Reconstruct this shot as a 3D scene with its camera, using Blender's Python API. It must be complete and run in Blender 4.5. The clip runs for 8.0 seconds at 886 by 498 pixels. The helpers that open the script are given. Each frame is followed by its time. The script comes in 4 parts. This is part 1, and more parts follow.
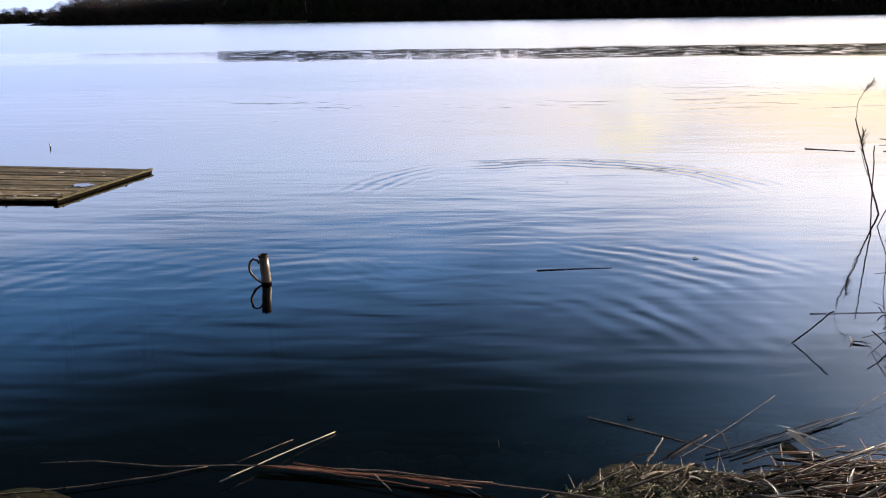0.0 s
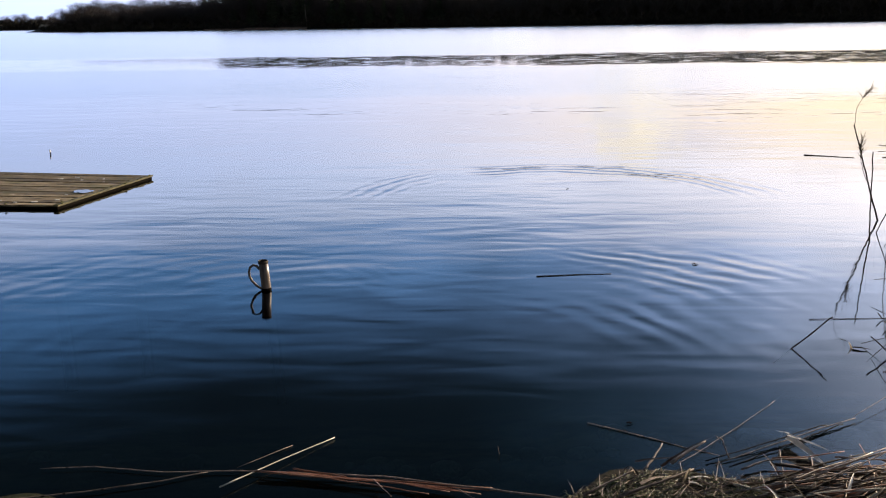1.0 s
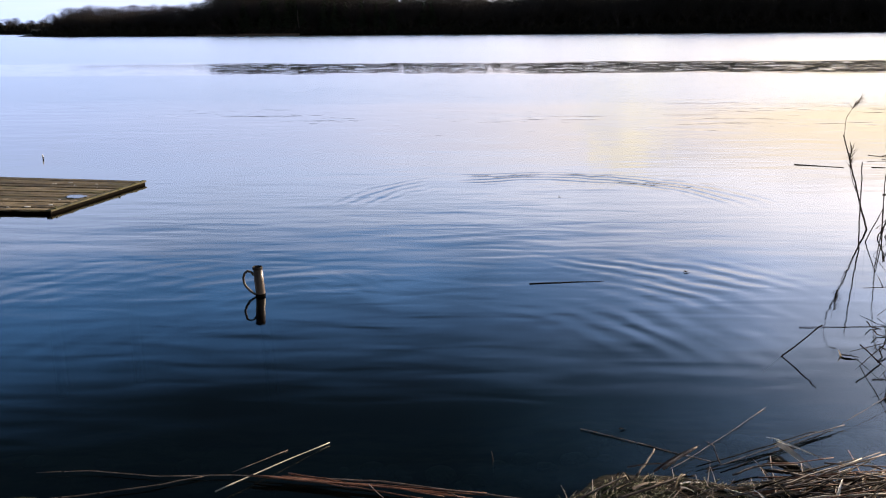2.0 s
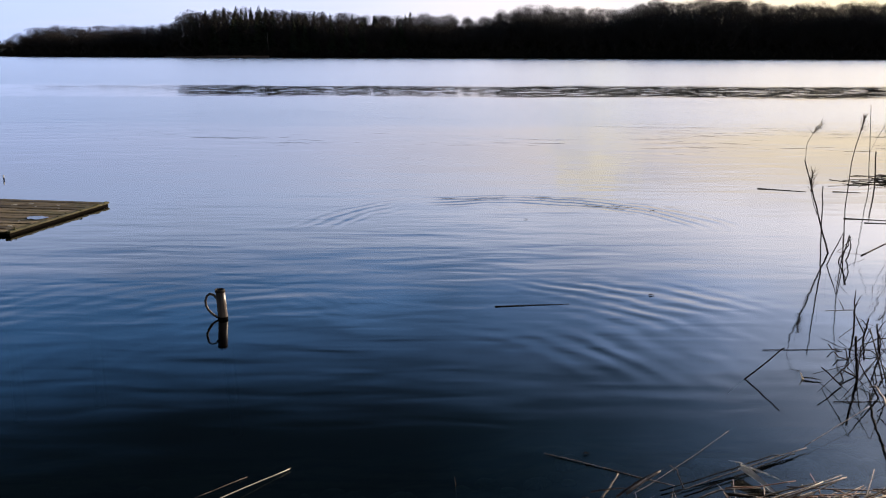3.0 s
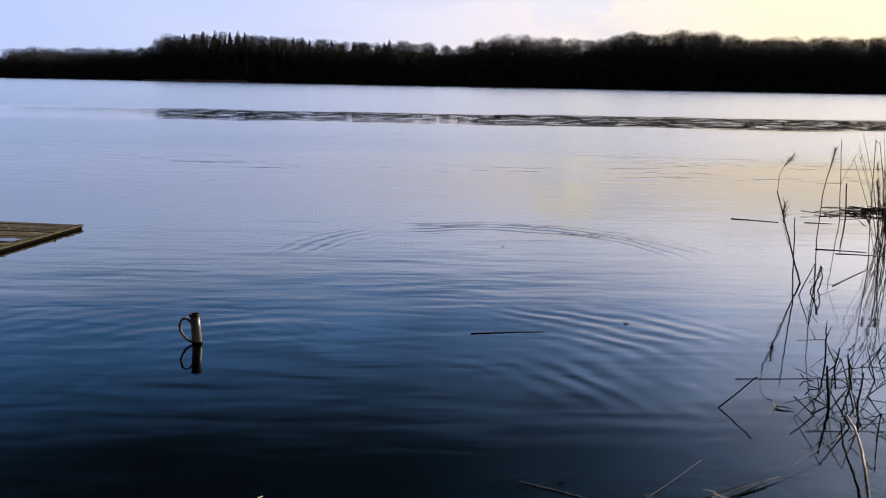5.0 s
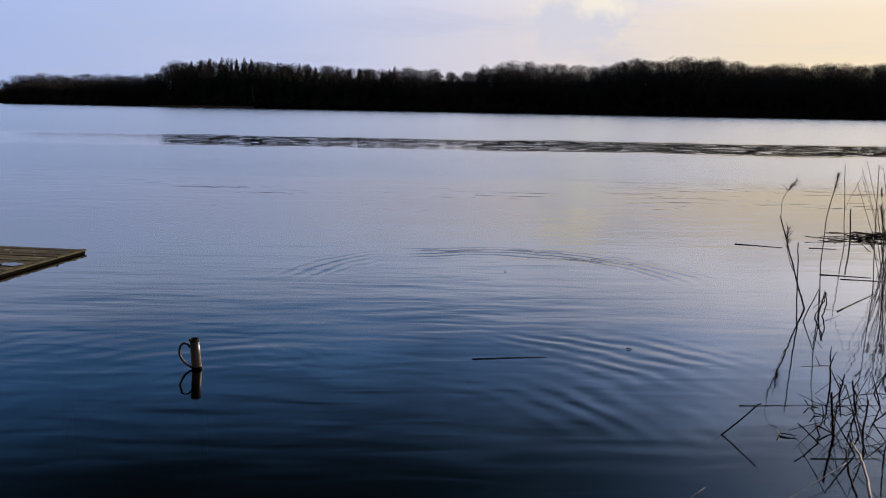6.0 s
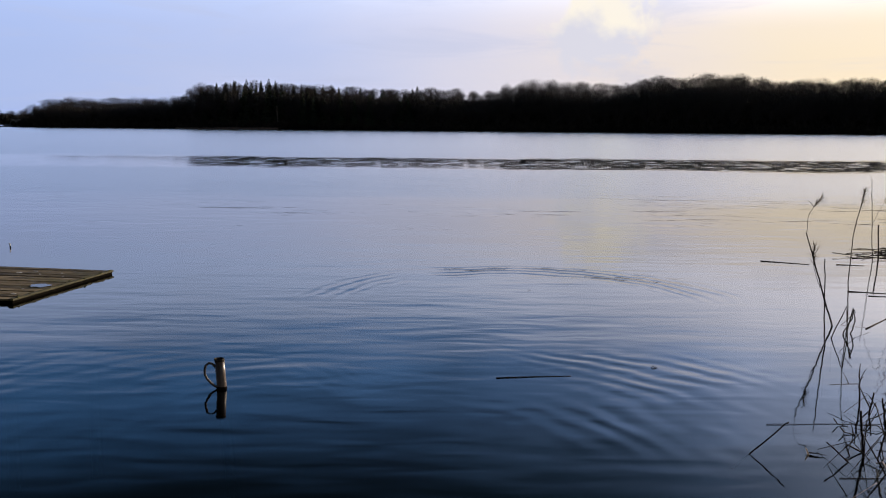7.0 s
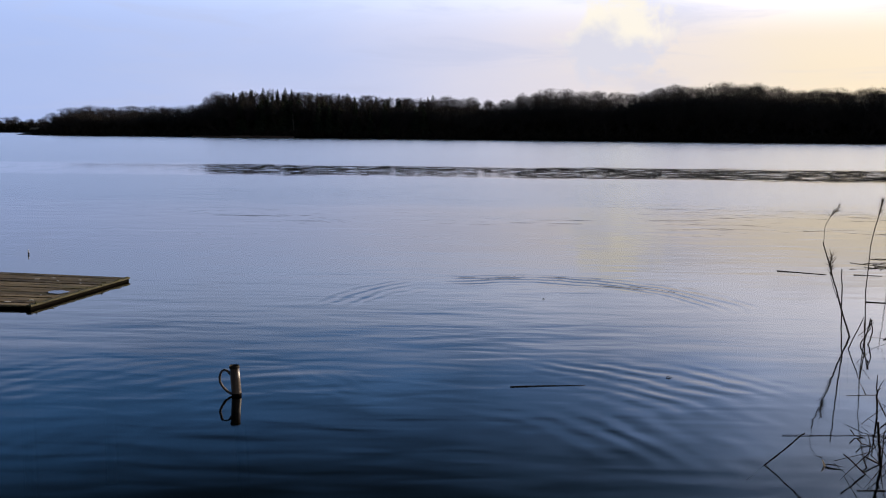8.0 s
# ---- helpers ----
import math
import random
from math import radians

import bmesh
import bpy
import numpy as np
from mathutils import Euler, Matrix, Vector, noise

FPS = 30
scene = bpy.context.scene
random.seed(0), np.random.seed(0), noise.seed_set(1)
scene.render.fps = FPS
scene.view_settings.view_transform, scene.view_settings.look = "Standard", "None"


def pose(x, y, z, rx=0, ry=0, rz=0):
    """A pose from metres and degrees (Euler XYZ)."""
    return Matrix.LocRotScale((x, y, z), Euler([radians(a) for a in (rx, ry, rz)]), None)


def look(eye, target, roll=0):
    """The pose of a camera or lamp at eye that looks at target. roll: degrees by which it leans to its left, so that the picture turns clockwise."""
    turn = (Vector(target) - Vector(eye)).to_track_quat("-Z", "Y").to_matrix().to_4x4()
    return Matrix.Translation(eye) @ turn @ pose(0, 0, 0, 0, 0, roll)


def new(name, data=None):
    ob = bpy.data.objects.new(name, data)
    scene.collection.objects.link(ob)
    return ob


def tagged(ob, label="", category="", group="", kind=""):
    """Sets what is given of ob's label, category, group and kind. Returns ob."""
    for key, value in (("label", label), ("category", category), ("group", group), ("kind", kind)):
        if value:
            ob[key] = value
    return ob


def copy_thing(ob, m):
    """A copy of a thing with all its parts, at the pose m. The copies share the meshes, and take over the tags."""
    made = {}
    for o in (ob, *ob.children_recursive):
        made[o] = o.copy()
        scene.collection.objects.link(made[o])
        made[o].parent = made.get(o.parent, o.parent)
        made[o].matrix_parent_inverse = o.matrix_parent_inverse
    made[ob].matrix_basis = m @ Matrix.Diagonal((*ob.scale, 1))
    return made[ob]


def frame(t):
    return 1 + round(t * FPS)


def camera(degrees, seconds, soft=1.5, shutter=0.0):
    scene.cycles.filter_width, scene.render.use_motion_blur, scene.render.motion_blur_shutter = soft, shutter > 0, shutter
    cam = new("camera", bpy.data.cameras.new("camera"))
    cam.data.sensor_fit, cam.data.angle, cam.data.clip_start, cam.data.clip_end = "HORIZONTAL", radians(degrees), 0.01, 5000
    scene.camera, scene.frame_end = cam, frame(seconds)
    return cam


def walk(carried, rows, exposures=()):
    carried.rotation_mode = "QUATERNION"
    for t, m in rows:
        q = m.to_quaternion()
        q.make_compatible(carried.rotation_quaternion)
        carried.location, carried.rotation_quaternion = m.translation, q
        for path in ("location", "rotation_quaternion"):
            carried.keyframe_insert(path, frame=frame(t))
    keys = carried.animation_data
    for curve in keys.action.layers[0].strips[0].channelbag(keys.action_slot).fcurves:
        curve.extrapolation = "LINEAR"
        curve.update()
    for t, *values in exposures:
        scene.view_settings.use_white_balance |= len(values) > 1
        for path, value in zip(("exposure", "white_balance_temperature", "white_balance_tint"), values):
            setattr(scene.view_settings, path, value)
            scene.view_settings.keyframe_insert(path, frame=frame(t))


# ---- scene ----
cam = camera(53.5, 8.0, 1.15)
PATH = [
    (0, (-0.129, 0.158, 2.073), (-0.202, 2.089, 1.559), -0.8),
    (0.5, (-0.118, 0.15, 2.074), (-0.192, 2.084, 1.568), -0.8),
    (1, (-0.129, 0.148, 2.072), (-0.201, 2.083, 1.572), -0.8),
    (1.5, (-0.139, 0.129, 2.076), (-0.209, 2.065, 1.58), -0.8),
    (1.7, (-0.149, 0.104, 2.083), (-0.215, 2.041, 1.589), -0.7),
    (2.8, (-0.124, 0.124, 2.078), (-0.12, 2.074, 1.635), 0.3),
    (3, (-0.114, 0.138, 2.076), (-0.097, 2.09, 1.641), 0.2),
    (3.5, (-0.096, 0.155, 2.075), (-0.052, 2.109, 1.651), 0.3),
    (4, (-0.088, 0.153, 2.07), (-0.027, 2.108, 1.653), 0.4),
    (4.5, (-0.096, 0.134, 2.077), (-0.028, 2.092, 1.675), 0.7),
    (4.7, (-0.116, 0.126, 2.082), (-0.046, 2.086, 1.689), 0.9),
    (5.8, (-0.105, 0.125, 2.071), (-0.039, 2.097, 1.744), 1.3),
    (6, (-0.085, 0.147, 2.072), (-0.027, 2.12, 1.753), 1.1),
    (6.5, (-0.08, 0.15, 2.07), (-0.045, 2.126, 1.769), 0.7),
    (7, (-0.08, 0.135, 2.073), (-0.076, 2.116, 1.796), 0.5),
    (7.5, (-0.073, 0.121, 2.076), (-0.089, 2.104, 1.813), 0.4),
    (8, (-0.077, 0.125, 2.073), (-0.107, 2.108, 1.815), 0.6),
]
walk(cam, [(t, look(eye, target, roll)) for t, eye, target, roll in PATH],
     [(0, 1.04, 6800, 10), (1.7, 1.01, 6800, 10), (3.5, 0.42, 6500, 10), (4.5, 0.44, 6500, 10), (6.0, -0.08, 6400, 10), (6.7, 0.02, 6400, 10), (8.0, 0.06, 6350, 10)])

# ---- world, sun ----
SUN_AZ = radians(48.0)      # from +y towards +x
SUN_EL = radians(15.0)


def nd(tree, kind, **vals):
    n = tree.nodes.new(kind)
    for k, v in vals.items():
        n.inputs[k].default_value = v
    return n


def math_node(tree, op, a, b=None, clamp=False):
    n = tree.nodes.new("ShaderNodeMath")
    n.operation, n.use_clamp = op, clamp
    for i, v in enumerate((a, b)):
        if v is None:
            continue
        if isinstance(v, (int, float)):
            n.inputs[i].default_value = v
        else:
            tree.links.new(v, n.inputs[i])
    return n.outputs[0]


def ramp_node(tree, fac, stops, mode="LINEAR"):
    n = tree.nodes.new("ShaderNodeValToRGB")
    n.color_ramp.interpolation = mode
    e = n.color_ramp.elements
    while len(e) < len(stops):
        e.new(0.5)
    for el, (p, c) in zip(e, stops):
        el.position = p
        el.color = (c, c, c, 1) if isinstance(c, (int, float)) else (*c, 1)
    tree.links.new(fac, n.inputs[0])
    return n.outputs[0]


def range_node(tree, v, a, b, c=0.0, d=1.0, smooth=True):
    n = tree.nodes.new("ShaderNodeMapRange")
    n.interpolation_type = "SMOOTHSTEP" if smooth else "LINEAR"
    for i, q in zip((1, 2, 3, 4), (a, b, c, d)):
        n.inputs[i].default_value = q
    tree.links.new(v, n.inputs[0])
    return n.outputs[0]


def mix_col(tree, fac, a, b, blend="MIX"):
    n = tree.nodes.new("ShaderNodeMix")
    n.data_type, n.blend_type = "RGBA", blend
    for i, v in ((0, fac), (6, a), (7, b)):
        if isinstance(v, (int, float)):
            n.inputs[i].default_value = v
        elif isinstance(v, tuple):
            n.inputs[i].default_value = (*v, 1)
        else:
            tree.links.new(v, n.inputs[i])
    return n.outputs[2]


def noise_node(tree, vec, scale, detail=4.0, rough=0.55, distort=0.0):
    n = nd(tree, "ShaderNodeTexNoise", Scale=scale, Detail=detail, Roughness=rough, Distortion=distort)
    if vec is not None:
        tree.links.new(vec, n.inputs["Vector"])
    return n.outputs[0]


def scaled(tree, vec, sx, sy, sz, loc=(0, 0, 0), rot=0.0):
    n = tree.nodes.new("ShaderNodeMapping")
    n.inputs["Scale"].default_value = (sx, sy, sz)
    n.inputs["Location"].default_value = loc
    n.inputs["Rotation"].default_value = (0, 0, rot)
    tree.links.new(vec, n.inputs["Vector"])
    return n.outputs[0]


def make_world():
    w = bpy.data.worlds.new("evening_sky")
    w.use_nodes = True
    scene.world = w
    t = w.node_tree
    t.nodes.clear()
    out = t.nodes.new("ShaderNodeOutputWorld")
    bg = t.nodes.new("ShaderNodeBackground")
    sky = t.nodes.new("ShaderNodeTexSky")
    sky.sky_type, sky.sun_disc = "NISHITA", False
    sky.sun_elevation, sky.sun_rotation = SUN_EL, SUN_AZ
    tc = t.nodes.new("ShaderNodeTexCoord")
    sep = t.nodes.new("ShaderNodeSeparateXYZ")
    t.links.new(tc.outputs["Generated"], sep.inputs[0])
    dx, dy, dz = sep.outputs
    # veil of high cloud: blue away from the sun, cream towards it
    gen = tc.outputs["Generated"]
    soft = noise_node(t, scaled(t, gen, 2.0, 2.0, 6.0), 1.6, 5.0, 0.55, 0.3)
    side = math_node(t, "ADD", range_node(t, dx, -0.48, 0.52, smooth=False),
                     math_node(t, "MULTIPLY", math_node(t, "SUBTRACT", soft, 0.5), 0.30))
    low = ramp_node(t, side, [(0.0, (0.40, 0.52, 0.88)), (0.30, (0.53, 0.60, 0.88)), (0.52, (0.74, 0.71, 0.83)),
                              (0.70, (0.88, 0.77, 0.72)), (0.86, (0.93, 0.79, 0.62)), (1.0, (0.97, 0.80, 0.58))], "B_SPLINE")
    def wide_ramp(stops):
        """Smooth ramp whose colours may pass 1."""
        r = ramp_node(t, side, [(p, tuple(v * 0.4 for v in c)) for p, c in stops], "B_SPLINE")
        return mix_col(t, 1.0, r, (2.5, 2.5, 2.5), "MULTIPLY")

    mid = wide_ramp([(0.0, (0.51, 0.66, 1.05)), (0.5, (0.77, 0.92, 1.30)), (0.75, (1.24, 1.24, 1.46)), (1.0, (2.05, 1.95, 2.05))])
    high = wide_ramp([(0.0, (0.006, 0.019, 0.034)), (0.46, (0.006, 0.020, 0.037)), (0.66, (0.024, 0.085, 0.16)), (0.83, (0.26, 0.47, 0.86)), (1.0, (1.2, 1.4, 1.9))])
    deep = wide_ramp([(0.0, (0.10, 0.30, 0.70)), (0.5, (0.15, 0.39, 0.86)), (0.77, (0.60, 0.90, 1.60)), (1.0, (1.75, 1.9, 2.4))])
    glow = ramp_node(t, dz, [(0.0, 0.60), (0.07, 0.61), (0.13, 0.66), (0.20, 0.90), (0.5, 1.0)])
    lit = mix_col(t, 1.0, mix_col(t, 1.0, low, glow, "MULTIPLY"), (1.6, 1.6, 1.6), "MULTIPLY")
    zen = mix_col(t, range_node(t, dz, 0.10, 0.19), lit, mid)
    zen = mix_col(t, range_node(t, dz, 0.18, 0.28), zen, deep)
    zen = mix_col(t, range_node(t, dz, 0.265, 0.41), zen, high)
    zen = mix_col(t, range_node(t, dz, 0.55, 0.80), zen, (0.05, 0.09, 0.13))
    veil = noise_node(t, scaled(t, gen, 3.0, 3.0, 7.0, (2.2, 0.7, 0.3)), 2.6, 4.0, 0.55, 0.4)
    zen = mix_col(t, range_node(t, dz, 0.16, 0.30), zen, mix_col(t, 1.0, zen, ramp_node(t, veil, [(0.32, 0.70), (0.68, 1.08)]), "MULTIPLY"))
    # grey-blue bars of cloud, and one heaped cloud with a bright crown
    streak = noise_node(t, scaled(t, gen, 2.2, 2.2, 15.0, (0.4, 0.2, 0.1)), 2.2, 6.0, 0.55, 0.5)
    low_down = range_node(t, dz, 0.27, 0.15)
    bars = mix_col(t, math_node(t, "MULTIPLY", range_node(t, streak, 0.48, 0.70), math_node(t, "MULTIPLY", low_down, 0.40)), zen, (0.52, 0.56, 0.76))
    off = t.nodes.new("ShaderNodeVectorMath")
    off.operation = "SUBTRACT"
    t.links.new(gen, off.inputs[0])
    off.inputs[1].default_value = (0.172, 0.976, 0.102)
    ln = t.nodes.new("ShaderNodeVectorMath")
    ln.operation = "LENGTH"
    t.links.new(scaled(t, off.outputs[0], 0.95, 0.3, 1.25), ln.inputs[0])
    edge = math_node(t, "ADD", ln.outputs["Value"], math_node(t, "MULTIPLY", math_node(t, "SUBTRACT",
                     noise_node(t, scaled(t, gen, 1, 1, 1.2), 26.0, 7.0, 0.62, 0.4), 0.5), 0.11))
    heap = range_node(t, edge, 0.070, 0.036)
    crown = range_node(t, math_node(t, "ADD", dz, math_node(t, "MULTIPLY", math_node(t, "SUBTRACT", noise_node(t, gen, 20.0, 4.0, 0.5), 0.5), 0.11)), 0.096, 0.128)
    heaped = mix_col(t, crown, (0.70, 0.69, 0.79), (1.02, 0.93, 0.78))
    cl3 = mix_col(t, math_node(t, "MULTIPLY", heap, 0.9), bars, heaped)
    # dusk behind the bank
    back = range_node(t, dy, -0.05, 0.60, 0.15, 1.0)
    cl3 = mix_col(t, 1.0, cl3, back, "MULTIPLY")
    scale_sky = t.nodes.new("ShaderNodeVectorMath")
    scale_sky.operation = "SCALE"
    scale_sky.inputs["Scale"].default_value = SKY_NISHITA
    t.links.new(sky.outputs[0], scale_sky.inputs[0])
    mixed = mix_col(t, 0.92, scale_sky.outputs[0], cl3)
    t.links.new(mixed, bg.inputs[0])
    bg.inputs[1].default_value = 1.0
    t.links.new(bg.outputs[0], out.inputs[0])


SKY_NISHITA = 0.08
make_world()
sun = new("sun", bpy.data.lights.new("sun", "SUN"))
sun.data.energy, sun.data.angle, sun.data.color = 4.8, radians(2.0), (1.0, 0.80, 0.58)
sun_way = Vector((math.sin(SUN_AZ) * math.cos(SUN_EL), math.cos(SUN_AZ) * math.cos(SUN_EL), math.sin(SUN_EL)))
sun.matrix_world = look(sun_way * 60, (0, 0, 0))


# ---- materials ----
def blank(name):
    m = bpy.data.materials.new(name)
    m.use_nodes = True
    t = m.node_tree
    t.nodes.clear()
    out = t.nodes.new("ShaderNodeOutputMaterial")
    return m, t, out


def surface(name, dark, light, scale=8.0, stretch=(1, 1, 1), rough=0.8, bump=0.3, fine=40.0, metal=0.0, per_piece=0.25,
            distance=0.01, gloss=0.3):
    """Rough natural surface: two colours mixed by coarse and fine noise, uneven from piece to piece."""
    m, t, out = blank(name)
    bs = nd(t, "ShaderNodeBsdfPrincipled", Roughness=rough, Metallic=metal)
    bs.inputs["Specular IOR Level"].default_value = gloss
    tc = t.nodes.new("ShaderNodeTexCoord")
    vec = scaled(t, tc.outputs["Object"], *stretch)
    n1 = noise_node(t, vec, scale, 5.0, 0.6)
    n2 = noise_node(t, vec, fine, 4.0, 0.6)
    f = math_node(t, "ADD", math_node(t, "MULTIPLY", n1, 0.65), math_node(t, "MULTIPLY", n2, 0.35))
    col = mix_col(t, range_node(t, f, 0.32, 0.68), dark, light)
    info = t.nodes.new("ShaderNodeObjectInfo")
    isl = t.nodes.new("ShaderNodeNewGeometry")
    r = math_node(t, "FRACT", math_node(t, "ADD", info.outputs["Random"], isl.outputs["Random Per Island"]))
    val = range_node(t, r, 0, 1, 1 - per_piece, 1 + per_piece, smooth=False)
    hs = t.nodes.new("ShaderNodeHueSaturation")
    t.links.new(col, hs.inputs["Color"])
    t.links.new(val, hs.inputs["Value"])
    t.links.new(hs.outputs[0], bs.inputs["Base Color"])
    rr = range_node(t, n2, 0.2, 0.8, max(rough - 0.15, 0.05), min(rough + 0.12, 1.0), smooth=False)
    t.links.new(rr, bs.inputs["Roughness"])
    b = nd(t, "ShaderNodeBump", Strength=bump, Distance=distance)
    t.links.new(n2, b.inputs["Height"])
    t.links.new(b.outputs[0], bs.inputs["Normal"])
    t.links.new(bs.outputs[0], out.inputs[0])
    return m


def plank_material():
    """Grey-brown weathered boards: long grain, dark rot, green algae and pale worn patches."""
    m, t, out = blank("weathered_plank")
    bs = nd(t, "ShaderNodeBsdfPrincipled", Roughness=0.85)
    bs.inputs["Specular IOR Level"].default_value = 0.25
    tc = t.nodes.new("ShaderNodeTexCoord")
    vec = tc.outputs["Object"]
    info = t.nodes.new("ShaderNodeObjectInfo")
    shift = t.nodes.new("ShaderNodeVectorMath")
    shift.operation = "ADD"
    comb = t.nodes.new("ShaderNodeCombineXYZ")
    t.links.new(math_node(t, "MULTIPLY", info.outputs["Random"], 40.0), comb.inputs[0])
    t.links.new(vec, shift.inputs[0])
    t.links.new(comb.outputs[0], shift.inputs[1])
    own = shift.outputs[0]
    grain = noise_node(t, scaled(t, own, 1.2, 22, 1), 2.0, 5.0, 0.65)
    rot = noise_node(t, scaled(t, own, 1.0, 5.0, 1), 1.6, 4.0, 0.6)
    worn = noise_node(t, scaled(t, own, 1.6, 6.0, 1, (4, 2, 0)), 2.4, 5.0, 0.65)
    col = mix_col(t, range_node(t, grain, 0.35, 0.65), (0.050, 0.038, 0.022), (0.25, 0.20, 0.125))
    col = mix_col(t, range_node(t, rot, 0.50, 0.66), col, (0.030, 0.024, 0.016))
    col = mix_col(t, math_node(t, "MULTIPLY", range_node(t, noise_node(t, own, 1.3, 3.0), 0.50, 0.66), 0.55), col, (0.075, 0.080, 0.030))
    col = mix_col(t, math_node(t, "MULTIPLY", range_node(t, worn, 0.60, 0.70), 0.65), col, (0.42, 0.36, 0.30))
    hs = t.nodes.new("ShaderNodeHueSaturation")
    t.links.new(col, hs.inputs["Color"])
    t.links.new(range_node(t, info.outputs["Random"], 0, 1, 0.65, 1.65, smooth=False), hs.inputs["Value"])
    t.links.new(hs.outputs[0], bs.inputs["Base Color"])
    b = nd(t, "ShaderNodeBump", Strength=0.5, Distance=0.004)
    t.links.new(grain, b.inputs["Height"])
    t.links.new(b.outputs[0], bs.inputs["Normal"])
    t.links.new(bs.outputs[0], out.inputs[0])
    return m


M_TWIG = surface("bare_twigs", (0.030, 0.026, 0.026), (0.072, 0.062, 0.060), 0.5, fine=3.0, rough=0.9, per_piece=0.3)
M_BARK = surface("dark_bark", (0.02, 0.016, 0.013), (0.06, 0.05, 0.04), 2.0, (1, 1, 0.2), fine=12, rough=0.95)
M_NEEDLE = surface("conifer_needles", (0.014, 0.024, 0.013), (0.045, 0.058, 0.030), 0.6, fine=4.0, rough=0.85, per_piece=0.3)
M_BUSH = surface("undergrowth", (0.014, 0.013, 0.009), (0.04, 0.034, 0.022), 0.3, fine=2.0, rough=0.95)
M_PALE = surface("pale_bark", (0.10, 0.09, 0.08), (0.22, 0.20, 0.18), 1.0, (1, 1, 0.3), fine=9, rough=0.9)
M_FARREED = surface("far_reeds", (0.20, 0.14, 0.11), (0.38, 0.27, 0.21), 0.4, fine=3.0, rough=0.95)
M_REED = surface("dry_reed", (0.065, 0.046, 0.038), (0.33, 0.26, 0.22), 12.0, (1, 1, 1), fine=60, rough=0.65, per_piece=0.45, distance=0.002)
M_WETREED = surface("wet_reed", (0.010, 0.008, 0.007), (0.038, 0.029, 0.022), 10.0, (1, 1, 1), fine=60, rough=0.7, per_piece=0.4, distance=0.002, gloss=0.06)
M_REDREED = surface("reddish_reed", (0.15, 0.065, 0.040), (0.34, 0.17, 0.11), 12.0, fine=60, rough=0.6, per_piece=0.3, distance=0.002)
M_STRAW = surface("bleached_straw", (0.45, 0.40, 0.32), (0.72, 0.67, 0.56), 12.0, fine=60, rough=0.6, per_piece=0.1, distance=0.002)
M_SHEATH = surface("bleached_leaf", (0.50, 0.50, 0.51), (0.80, 0.80, 0.80), 18.0, (6, 1, 1), fine=80, rough=0.6, per_piece=0.1, distance=0.002)
M_PLUME = surface("seed_head", (0.06, 0.045, 0.03), (0.17, 0.12, 0.08), 30, fine=120, rough=0.95, distance=0.002)
M_GRASS = surface("grass_blades", (0.020, 0.034, 0.010), (0.095, 0.11, 0.038), 5, fine=30, rough=0.6, per_piece=0.45)
M_DRYGRASS = surface("dead_grass", (0.07, 0.052, 0.030), (0.22, 0.17, 0.10), 5, fine=30, rough=0.75, per_piece=0.4)
M_STONE = surface("lake_stone", (0.05, 0.048, 0.04), (0.15, 0.14, 0.115), 7, fine=40, rough=0.8, per_piece=0.35)
M_PALESTONE = surface("pale_stone", (0.45, 0.44, 0.42), (0.70, 0.69, 0.66), 9, fine=50, rough=0.8, per_piece=0.1)
M_PLANK = plank_material()
M_FASCIA = surface("wet_dark_timber", (0.003, 0.0028, 0.0025), (0.010, 0.008, 0.006), 4.0, (0.7, 9, 9), fine=16, rough=0.98, gloss=0.02, distance=0.004)
M_TRIM = surface("edge_board", (0.022, 0.022, 0.010), (0.10, 0.09, 0.045), 4.0, (9, 0.7, 9), fine=16, rough=0.85, distance=0.004)
M_PIPE = surface("weathered_pipe", (0.035, 0.020, 0.013), (0.17, 0.13, 0.10), 14, (1, 1, 0.25), fine=70, rough=0.42, bump=0.0, distance=0.0005, gloss=0.65)
M_PIPEIN = surface("pipe_inside", (0.02, 0.017, 0.014), (0.05, 0.04, 0.03), 20, fine=80, rough=0.9)
M_HANDLE = surface("rusty_bar", (0.07, 0.056, 0.045), (0.24, 0.20, 0.165), 20, fine=90, rough=0.6, bump=0.4, distance=0.002)
M_DROP = surface("bird_droppings", (0.5, 0.5, 0.48), (0.75, 0.75, 0.72), 30, fine=90, rough=0.8)
M_WALL = surface("white_render", (0.6, 0.6, 0.58), (0.8, 0.8, 0.78), 0.5, fine=3, rough=0.9)
M_ROOF = surface("dark_roof_tile", (0.05, 0.035, 0.03), (0.10, 0.07, 0.06), 1.0, fine=5, rough=0.9)
M_MOSS = surface("moss", (0.030, 0.034, 0.010), (0.12, 0.12, 0.04), 20, fine=80, rough=0.95, per_piece=0.3)
M_FLOAT = surface("white_feather", (0.6, 0.6, 0.6), (0.8, 0.8, 0.8), 20, fine=60, rough=0.7)


def puddle_material():
    m, t, out = blank("standing_water_film")
    bs = nd(t, "ShaderNodeBsdfPrincipled", Roughness=0.2, IOR=1.333)
    bs.inputs["Base Color"].default_value = (0.05, 0.045, 0.035, 1)
    tc = t.nodes.new("ShaderNodeTexCoord")
    b = nd(t, "ShaderNodeBump", Strength=0.1, Distance=0.003)
    t.links.new(noise_node(t, tc.outputs["Object"], 25), b.inputs["Height"])
    t.links.new(b.outputs[0], bs.inputs["Normal"])
    t.links.new(bs.outputs[0], out.inputs[0])
    return m


